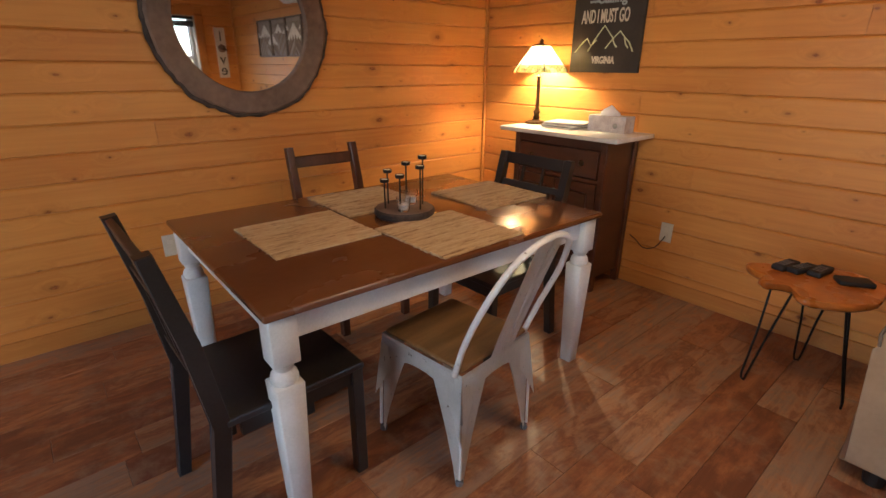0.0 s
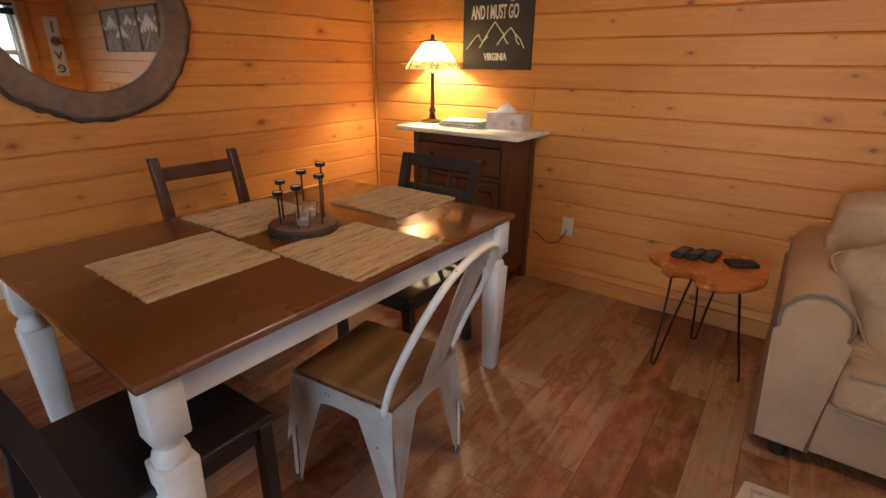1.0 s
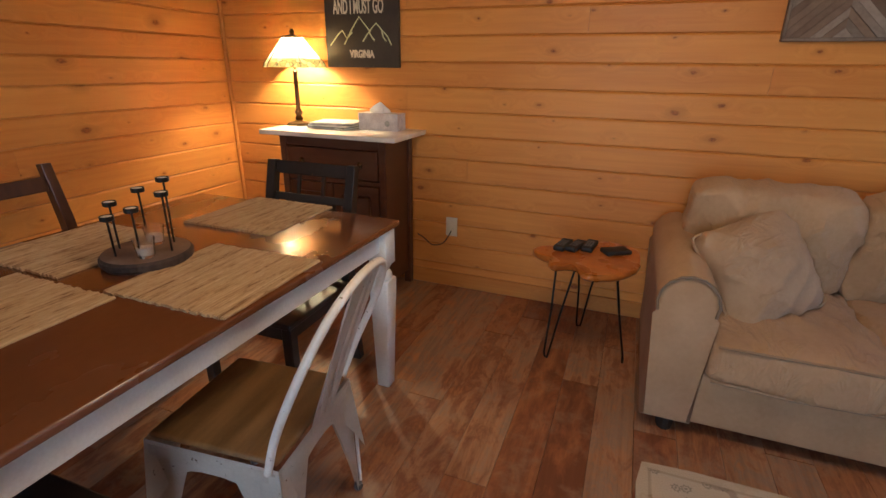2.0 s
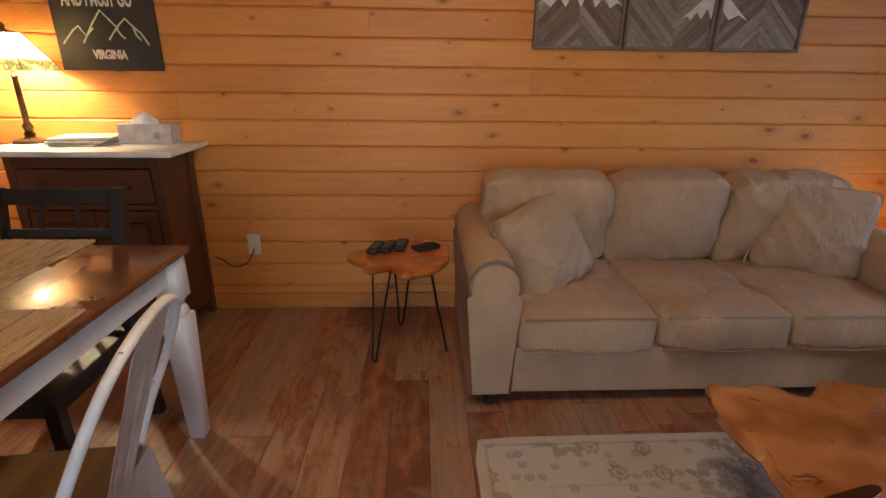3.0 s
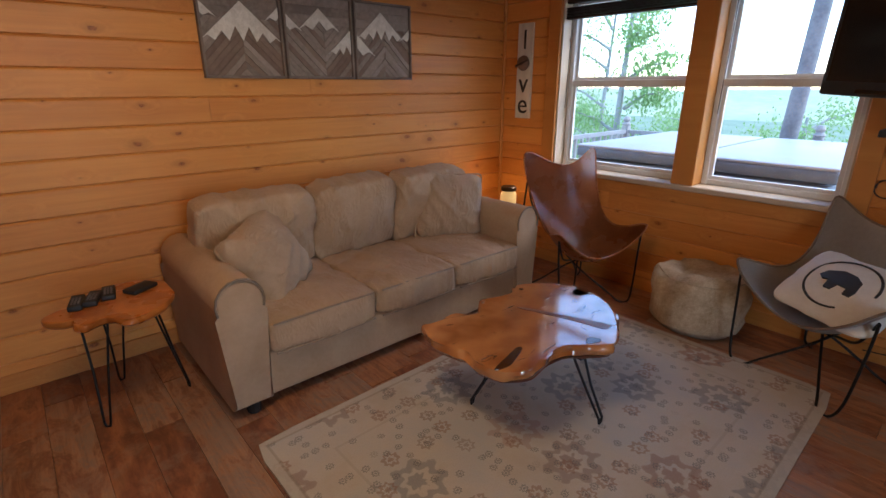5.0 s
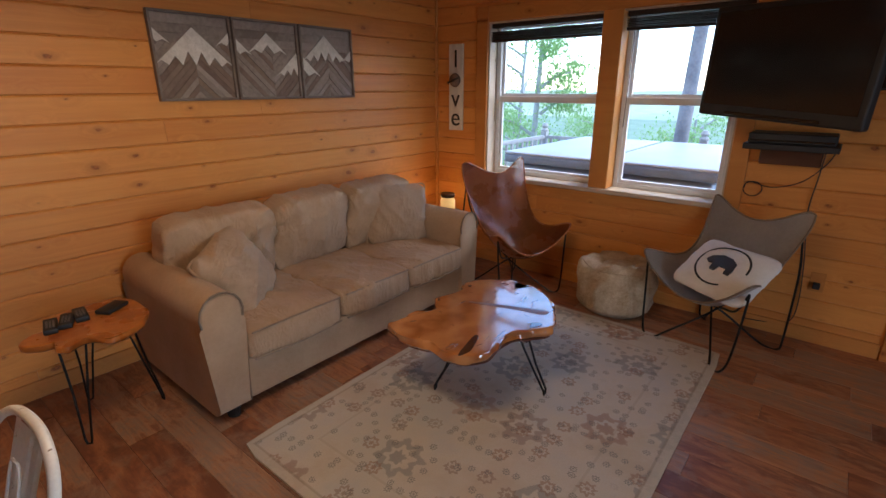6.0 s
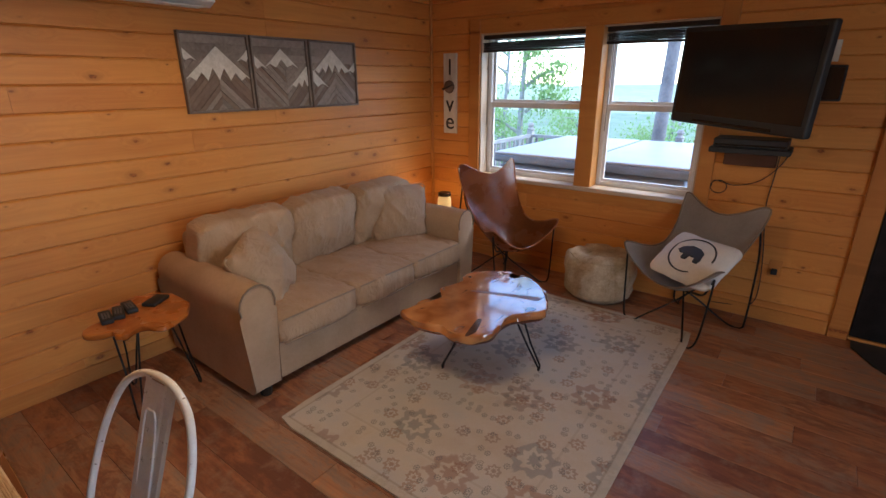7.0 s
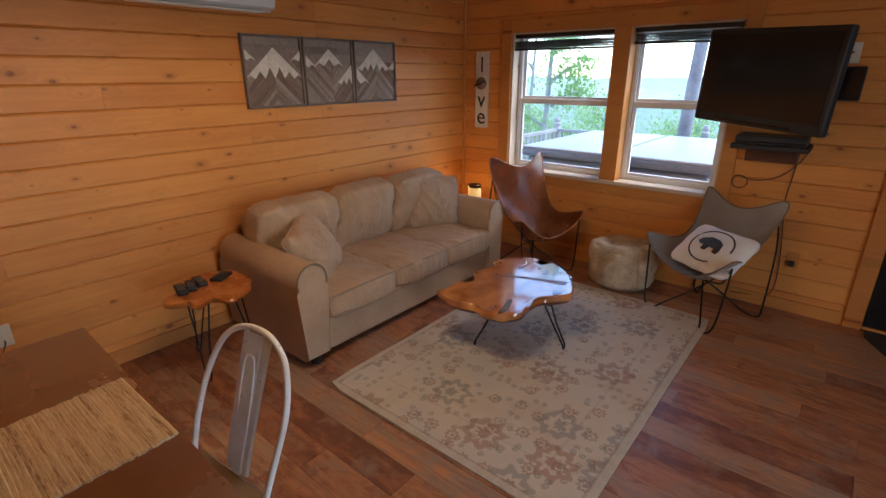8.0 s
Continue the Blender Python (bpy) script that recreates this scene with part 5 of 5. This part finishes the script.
for z0, z1 in ((0.09, 0.14), (0.69, 0.715), (CT_Z - 0.085, CT_Z - 0.028)):
    part("rail", box(X0 + 0.045, X1 - 0.045, Y0 + 0.006, Y0 + 0.028, z0, z1, 0.002, 1), CHEST, chest)
dr = part("drawer", box(X0 + 0.05, X1 - 0.05, Y0 - 0.004, Y0 + 0.02, 0.72, CT_Z - 0.09, 0.005), CHEST, chest)
for x in (-0.19, 0.19):
    part("pull", turned([(0.010, 0), (0.020, 0.012), (0.012, 0.022)], 12), BRONZE, dr).matrix_local = pose(x, Y0 - 0.003, 0.805, 90, 0, 0)
for x0, x1 in ((X0 + 0.05, -0.003), (0.003, X1 - 0.05)):
    d = part("door", box(x0, x1, Y0 + 0.002, Y0 + 0.022, 0.145, 0.685, 0.003, 1), CHEST, chest)
    part("raised_panel", box(x0 + 0.05, x1 - 0.05, Y0 - 0.008, Y0 + 0.004, 0.20, 0.63, 0.012, 1), CHEST, d)
    part("knob", turned([(0.007, 0), (0.013, 0.012), (0.008, 0.02)], 10), BRONZE, d).matrix_local = pose(x1 - 0.025 if x0 < -0.1 else x0 + 0.025, Y0 + 0.002, 0.45, 90, 0, 0)
part("top", box(-0.44, 0.43, -0.415, 0.0, CT_Z - 0.027, CT_Z, 0.006, 3), MARBLE, chest, "white marble top", True)

# table lamp
tl = thing("table_lamp", pose(0.598, -0.13, CT_Z) @ Matrix.Diagonal((0.93, 0.93, 1.035, 1)), "lit table lamp with a leaded art-glass shade, bronze base", "lamp")
part("base", turned([(0.085, 0.0), (0.088, 0.006), (0.080, 0.014), (0.035, 0.022), (0.022, 0.03)], 6), BRONZE, tl, smooth=False)
part("column", turned([(0.022, 0.028), (0.028, 0.04), (0.018, 0.055), (0.027, 0.075), (0.015, 0.095), (0.014, 0.29), (0.020, 0.30), (0.009, 0.31), (0.009, 0.47)], 18), BRONZE, tl, "slim bronze column", True)
b = bmesh.new()
prof = [(0.205, 0.322), (0.196, 0.345), (0.070, 0.480)]
rings = [[b.verts.new((r * math.cos(math.pi / 3 * k + 0.3), r * math.sin(math.pi / 3 * k + 0.3), z)) for k in range(6)] for r, z in prof]
for a, c in zip(rings, rings[1:]):
    for k in range(6):
        b.faces.new((a[k], a[(k + 1) % 6], c[(k + 1) % 6], c[k]))
bmesh.ops.solidify(b, geom=b.faces[:], thickness=0.004)
sh_ = part("shade", moved(b, pose(0, 0, -0.322)), SHADE, tl, "glowing cream glass shade with a leaded rim")
sh_.location = (0, 0, 0.322)
for k in range(6):
    a = math.pi / 3 * k + 0.3
    part("lead_came", sweep([(r * 1.01 * math.cos(a), r * 1.01 * math.sin(a), z - 0.322) for r, z in prof], 0.0028, 5), BRONZE, sh_)
part("cap", turned([(0.072, 0.478), (0.06, 0.486), (0.02, 0.492), (0.012, 0.50), (0.016, 0.512), (0.006, 0.525)], 12), BRONZE, tl, "bronze finial cap")

# magazines and tissue box
for i in range(5):
    solo("magazine", box(-0.10, 0.10, -0.13, 0.13, 0, 0.0075, 0.001, 1), PAPER_DARK if i in (1, 3) else PAPER, pose(0.875 + 0.006 * i, -0.165, CT_Z + 0.0005 + 0.008 * i, 0, 0, 82 + 5 * i), "stacked glossy magazine on the marble top", "magazine", "stack of magazines")
tb = thing("tissue_box", pose(1.165, -0.115, CT_Z, 0, 0, 1) @ Matrix.Diagonal((1.0, 0.9, 1, 1)), "pale patterned tissue box with a tissue pulled up", "tissue box")
part("carton", box(-0.125, 0.125, -0.06, 0.06, 0, 0.095, 0.002, 1), CARD, tb)
part("printed_spot", turned([(0.016, 0), (0.016, 0.001)], 16), PAPER_DARK, tb).matrix_local = pose(0.06, -0.0605, 0.04, 90, 0, 0)
b = turned([(0.062, 0.0), (0.055, 0.015), (0.035, 0.035), (0.015, 0.052), (0.003, 0.06)], 18)
for v in b.verts:
    v.co += Vector((0.016 * noise.noise(v.co * 40), 0.010 * noise.noise(v.co * 40 + Vector((5, 0, 0))) - 0.35 * v.co.y, 0.012 * noise.noise(v.co * 30)))
part("tissue", moved(b, pose(-0.01, 0, 0.094)), TISSUE, tb, "crumpled white tissue")

# dark picture sign
sg = thing("mountain_sign", pose(0.998, 0, 1.31), "charcoal wooden sign with cream lettering and green peaks", "sign")
part("board", box(-0.24, 0.24, -0.022, 0.0, 0, 0.62, 0.003, 1), SIGN_BLACK, sg)


def lettering(body, size, z, sx=1.0, material=None, x=0.0, name="lettering"):
    b = moved(text_mesh(body, size, 0.001, bold=0.0022), Matrix.Diagonal((sx, 1, 1, 1)))
    part(name, moved(b, pose(x, -0.0235, z, 90, 0, 0)), material or SIGN_INK, sg)


lettering("VIRGINIA", 0.056, 0.055, 0.68)
lettering("AND I MUST GO", 0.105, 0.288, 0.42, x=-0.015)
lettering("Calling", 0.085, 0.395, 0.85, SIGN_BLUE, 0.02)
part("underline", box(-0.13, -0.065, -0.0245, -0.0215, 0.400, 0.412), SIGN_BLUE, sg)
part("heading_bar", box(-0.19, 0.19, -0.0245, -0.0215, 0.475, 0.545), SIGN_INK, sg)
for pts in ([(-0.21, 0.165), (-0.15, 0.225), (-0.12, 0.245), (-0.09, 0.20), (-0.05, 0.255), (0.0, 0.315), (0.05, 0.26), (0.075, 0.235)],
            [(0.02, 0.185), (0.055, 0.225), (0.085, 0.255), (0.115, 0.28), (0.15, 0.245), (0.185, 0.215), (0.215, 0.165)],
            [(-0.11, 0.17), (-0.085, 0.205), (-0.05, 0.235)], [(0.065, 0.235), (0.085, 0.205), (0.10, 0.19)], [(0.15, 0.24), (0.16, 0.205), (0.18, 0.185)]):
    part("peak_line", sweep([(x * 0.95 - 0.01, -0.0225, z - 0.045) for x, z in pts], 0.0042, 5), SIGN_GREEN, sg, "pale green mountain outline")

# round mirror in a wood slice
mr = thing("mirror", pose(WEST, -1.85, 1.545, 0, 0, 90), "round mirror in a bark-edged wood slice frame", "mirror")
b = bmesh.new()
n = 96
rings = []
for r, y, jag in ((0.345, -0.004, 0), (0.345, -0.030, 0), (0.352, -0.040, 0), (0.452, -0.040, 0.006), (0.466, -0.030, 0.012), (0.470, -0.004, 0.012)):
    rings.append([b.verts.new(((r + jag * noise.noise(Vector((3.2 * math.cos(q), 3.2 * math.sin(q), 0))) + 0.9 * jag * noise.noise(Vector((19 * math.cos(q), 19 * math.sin(q), y * 60)))) * math.cos(q), y, (r + jag * noise.noise(Vector((3.2 * math.cos(q), 3.2 * math.sin(q), 0)))) * math.sin(q))) for q in (2 * math.pi * k / n for k in range(n))])
for a, c in zip(rings, rings[1:] + rings[:1]):
    for k in range(n):
        b.faces.new((a[k], a[(k + 1) % n], c[(k + 1) % n], c[k]))
part("frame", b, SLICE, mr, "weathered wood slice ring")
b = bmesh.new()
rim = []
for k in range(n):
    q = 2 * math.pi * k / n
    r = 0.468 + 0.012 * noise.noise(Vector((3.2 * math.cos(q), 3.2 * math.sin(q), 0))) + 0.012 * noise.noise(Vector((26 * math.cos(q), 26 * math.sin(q), 4)))
    rim.append((r * math.cos(q), -0.022, r * math.sin(q)))
part("bark_edge", sweep(rim, [0.013 + 0.006 * noise.noise(Vector(p) * 30) for p in rim], 7, True), BARK, mr, "dark rough bark edge")
part("mirror_glass", moved(turned([(0.348, 0.0), (0.348, 0.006)], 64), pose(0, -0.012, 0, 90, 0, 0)), MIRROR, mr, "silvered glass")

# stove corner: dark heat shield and hearth pad
hs = thing("heat_shield", pose(EAST - 0.004, -3.455, 0), "black metal heat shield panel on the wall", "heat shield")
part("panel", box(-0.012, 0.0, -0.70, 0.0, 0.035, 2.1, 0.002, 1), IRON, hs)
part("bottom_edge", box(-0.016, 0.0, -0.70, 0.0, 0.012, 0.030), TRIM, hs)
hp = [(0.0, 0.0), (-0.10, 0.0), (-0.30, -0.10), (-0.50, -0.28), (-0.60, -0.45), (-0.60, -0.68), (0.0, -0.68)]
b = bmesh.new()
lo, hi = [b.verts.new((x, y, 0.001)) for x, y in hp], [b.verts.new((x, y, 0.012)) for x, y in hp]
b.faces.new(lo[::-1])
b.faces.new(hi)
for k in range(len(hp)):
    b.faces.new((lo[k], lo[(k + 1) % len(hp)], hi[(k + 1) % len(hp)], hi[k]))
solo("hearth_pad", b, SLATE, pose(EAST - 0.022, -3.47, 0), "dark slate hearth pad with a clipped corner", "hearth pad")


# ---- outside: deck, hot tub, trees, hills ----
ground = plain("ground", moved(box(-400, 900, -800, 800, -0.2, 0), pose(0, 0, -8.0)), HAZY_GRASS, "green meadow falling away below the deck, paled for haze", "ground")
dk = bmesh.new()
for i in range(30):
    box(EAST + 0.22 + i * 0.145, EAST + 0.22 + i * 0.145 + 0.138, -6.0, 3.0, -0.20, -0.16, bm=dk)
plain("deck", dk, DECK, "grey weathered deck boards", "deck")

ht = thing("hot_tub", pose(7.42, -1.17, -0.16), "square hot tub closed with a folding pale cover", "hot tub")
part("skirt", box(-1.0, 1.0, -1.0, 1.0, 0.0, 0.90, 0.06, 3), TUB, ht, "grey tub skirt", True)
for y0, y1 in ((-1.04, -0.02), (0.02, 1.04)):
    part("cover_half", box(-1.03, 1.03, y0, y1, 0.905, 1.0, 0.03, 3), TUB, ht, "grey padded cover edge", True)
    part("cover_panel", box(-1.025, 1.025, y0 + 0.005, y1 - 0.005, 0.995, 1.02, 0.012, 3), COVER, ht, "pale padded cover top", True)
part("cover_hinge", box(-1.02, 1.02, -0.02, 0.02, 0.93, 1.01), TUB, ht)


def rail_post(fence, x, y):
    part("post", box(x - 0.045, x + 0.045, y - 0.045, y + 0.045, -0.16, 0.88, 0.005, 1), DECK, fence)
    part("post_cap", turned([(0.05, 0.88), (0.06, 0.90), (0.035, 0.93), (0.05, 0.96), (0.0305, 1.0)], 12, x=x, y=y), DECK, fence)


fence = thing("deck_railing", pose(0, 0, 0), "grey wooden deck railing with balusters", "railing")
for x, y in ((8.62, 0.57), (8.62, -1.6), (8.62, -4.2), (5.8, 0.57)):
    rail_post(fence, x, y)
for z in (0.02, 0.78):
    part("rail", box(8.59, 8.65, -4.2, 0.57, z, z + 0.045), DECK, fence)
    part("rail", box(5.8, 8.62, 0.54, 0.60, z, z + 0.045), DECK, fence)
for i in range(36):
    part("baluster", box(8.605, 8.635, 0.44 - i * 0.135, 0.475 - i * 0.135, 0.065, 0.78), DECK, fence)
for i in range(20):
    part("baluster", box(5.93 + i * 0.135, 5.965 + i * 0.135, 0.555, 0.585, 0.065, 0.78), DECK, fence)

lp = thing("porch_post", pose(8.85, -1.24, -0.16, 2, 0, 0), "round weathered log porch post", "post")
part("log", turned([(0.095, 0.0), (0.09, 1.0), (0.082, 2.4), (0.078, 3.4)], 16), POST, lp, smooth=True)


def tree(m, height, spread, leaves, seed, label):
    rng = random.Random(seed)
    t = thing("tree", m, label, "tree", "trees beyond the deck")
    trunk = sweep(spline([(0, 0, 0), (0.1, 0.05, height * 0.3), (-0.05, 0.1, height * 0.6), (0.1, 0.0, height * 0.95)], 6), [0.16 * (1 - 0.045 * k) for k in range(19)], 8)
    tips = []
    for i in range(16):
        z = height * (0.25 + 0.7 * i / 16)
        a, l = rng.uniform(0, 6.28), spread * (1.15 - 0.6 * i / 16) * rng.uniform(0.7, 1.1)
        end = Vector((l * math.cos(a), l * math.sin(a), z + l * 0.45))
        sweep([(0, 0, z), end * 0.5 + Vector((0, 0, z * 0.5 + 0.1)), end], [0.05, 0.03, 0.012], 5, bm=trunk)
        tips += [Vector((0, 0, z)).lerp(end, f) for f in (0.45, 0.65, 0.8, 0.95, 1.05)]
    part("trunk", trunk, TRUNK, t, "pale tapering trunk with limbs", True)
    verts, faces = [], []
    for _ in range(leaves):
        c = rng.choice(tips) + Vector((rng.gauss(0, 1), rng.gauss(0, 1), rng.gauss(0, 0.8))) * spread * 0.17
        s = rng.uniform(0.026, 0.056)
        e = Euler((rng.uniform(0, 6.3), rng.uniform(0, 6.3), rng.uniform(0, 6.3))).to_matrix()
        k = len(verts)
        verts += [tuple(c + e @ Vector(q) * s) for q in ((-1, 0, 0), (0, -0.5, 0.12), (1.1, 0, 0), (0, 0.5, 0.12))]
        faces.append((k, k + 1, k + 2, k + 3))
    me = bpy.data.meshes.new("crown")
    me.from_pydata(verts, [], faces)
    me.materials.append(LEAF)
    cr = new("crown", me)
    cr.parent = t
    tagged(cr, "open crown of small green leaves")


tree(pose(12.0, 2.5, -8.0), 13.0, 1.25, 11000, 5, "leafy young tree beyond the deck railing")
tree(pose(15.5, 5.0, -8.0), 12.0, 1.8, 6000, 8, "leafy tree beyond the deck")
for k, (x, y, h) in enumerate(((13.5, 1.4, 8.2), (14.0, -0.4, 8.6), (14.5, -2.2, 8.3), (14.0, -4.2, 8.6), (17.0, 0.4, 9.1), (17.5, 3.4, 9.0), (18.0, -2.6, 8.9), (16.0, 5.6, 9.0))):
    tree(pose(x, y, -8.0), h, 1.8, 8500, 20 + k, "low leafy tree below the deck")


def hill(name, x, z, amp, seed):
    b = bmesh.new()
    cols = 90
    lo, hi, bk = [], [], []
    for i in range(cols + 1):
        y = -500 + 1000 * i / cols
        h = z + amp * (noise.noise(Vector((y * 0.006, seed, 0))) + 0.25 * noise.noise(Vector((y * 0.04, seed, 3))))
        lo.append(b.verts.new((x, y, -9)))
        hi.append(b.verts.new((x + 60, y, h)))
        bk.append(b.verts.new((x + 160, y, -9)))
    for i in range(cols):
        b.faces.new((lo[i], lo[i + 1], hi[i + 1], hi[i]))
        b.faces.new((hi[i], hi[i + 1], bk[i + 1], bk[i]))
    return plain(name, b, HAZY_HILL, "wooded hills on the horizon, haze put into their colour", "hill")


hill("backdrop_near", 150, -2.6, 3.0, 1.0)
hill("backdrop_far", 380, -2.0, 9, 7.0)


# ---- boards of the walls and planks of the floor ----
def board_mesh(length, z0, z1):
    """One tongue-and-groove board: eased edges, face at y = 0, back at 0.019; its height runs from z0 to z1."""
    c, d = 0.0095, 0.008
    prof = [(0.019, z0 + 0.0004), (d, z0 + 0.0004), (0.0, z0 + 0.6 * c), (0.0, z1 - c), (d, z1 - 0.0004), (0.019, z1 - 0.0004)]
    h = length / 2
    b = bmesh.new()
    a = [b.verts.new((-h, y, z)) for y, z in prof]
    e = [b.verts.new((h, y, z)) for y, z in prof]
    b.faces.new(a[::-1])
    b.faces.new(e)
    for k in range(6):
        b.faces.new((a[k], a[(k + 1) % 6], e[(k + 1) % 6], e[k]))
    return b


def clad(wall, turn, length, spot, gaps=(), seed=0):
    """Rows of boards along a wall of that length; spot(u, z) is the place of the point u along it; gaps are (u0, u1, z0, z1)."""
    rng = random.Random(seed)
    z, k = FIRST - ROW, 0
    while z < CEIL - 0.01:
        z0, z1 = max(z, 0.0), min(z + ROW, CEIL)
        spans = [(0.0, length)]
        for u0, u1, g0, g1 in gaps:
            if z0 < g1 - 0.005 and z1 > g0 + 0.005:
                spans = [s for a, b in spans for s in ((a, min(b, u0)), (max(a, u1), b)) if s[1] - s[0] > 0.03]
        for a, b in spans:
            cut = [a, b]
            if b - a > 2.4:
                cut.insert(1, a + (b - a) * rng.choice((0.24, 0.31, 0.42, 0.57, 0.68, 0.77)))
            for p, q in zip(cut, cut[1:]):
                o = part("board", board_mesh(q - p - 0.0012, z0 - z - ROW / 2, z1 - z - ROW / 2), PINE, wall)
                o.matrix_local = spot((p + q) / 2, z + ROW / 2) @ pose(0, 0, 0, 0, 0, turn)
        z += ROW
        k += 1


clad(wall_north, 0, EAST - WEST, lambda u, z: pose(WEST + u, 0, z), seed=4)
clad(wall_west, 90, -SOUTH, lambda u, z: pose(WEST, -u, z), seed=9)
clad(wall_east, -90, 3.45, lambda u, z: pose(EAST, -u, z), [(-WY0, -WY1, WZ0 - 0.034, WZ1)], seed=14)

rng = random.Random(21)
PW = 0.152
rows = int((EAST - WEST + 0.02) / PW) + 1
share = {}


def plank_mesh(length):
    key = round(length, 2)
    if key not in share:
        o = part("plank", box(-PW / 2 + 0.0006, PW / 2 - 0.0006, -key / 2 + 0.0008, key / 2 - 0.0008, -0.012, 0.0, 0.0012, 1), PLANK, floor)
        share[key] = o.data
        bpy.data.objects.remove(o)
    return share[key]


for i in range(rows):
    y = 0.0 + rng.uniform(0.0, 1.1)
    while y > SOUTH:
        a, b = min(y, 0.015), max(y - 1.22, SOUTH)
        if a - b > 0.05:
            o = new("plank", plank_mesh(a - b))
            o.parent = floor
            o.matrix_local = pose(WEST + (i + 0.5) * PW, (a + b) / 2, 0.0, 0, 0, 180 if rng.random() < 0.5 else 0)
        y -= 1.22
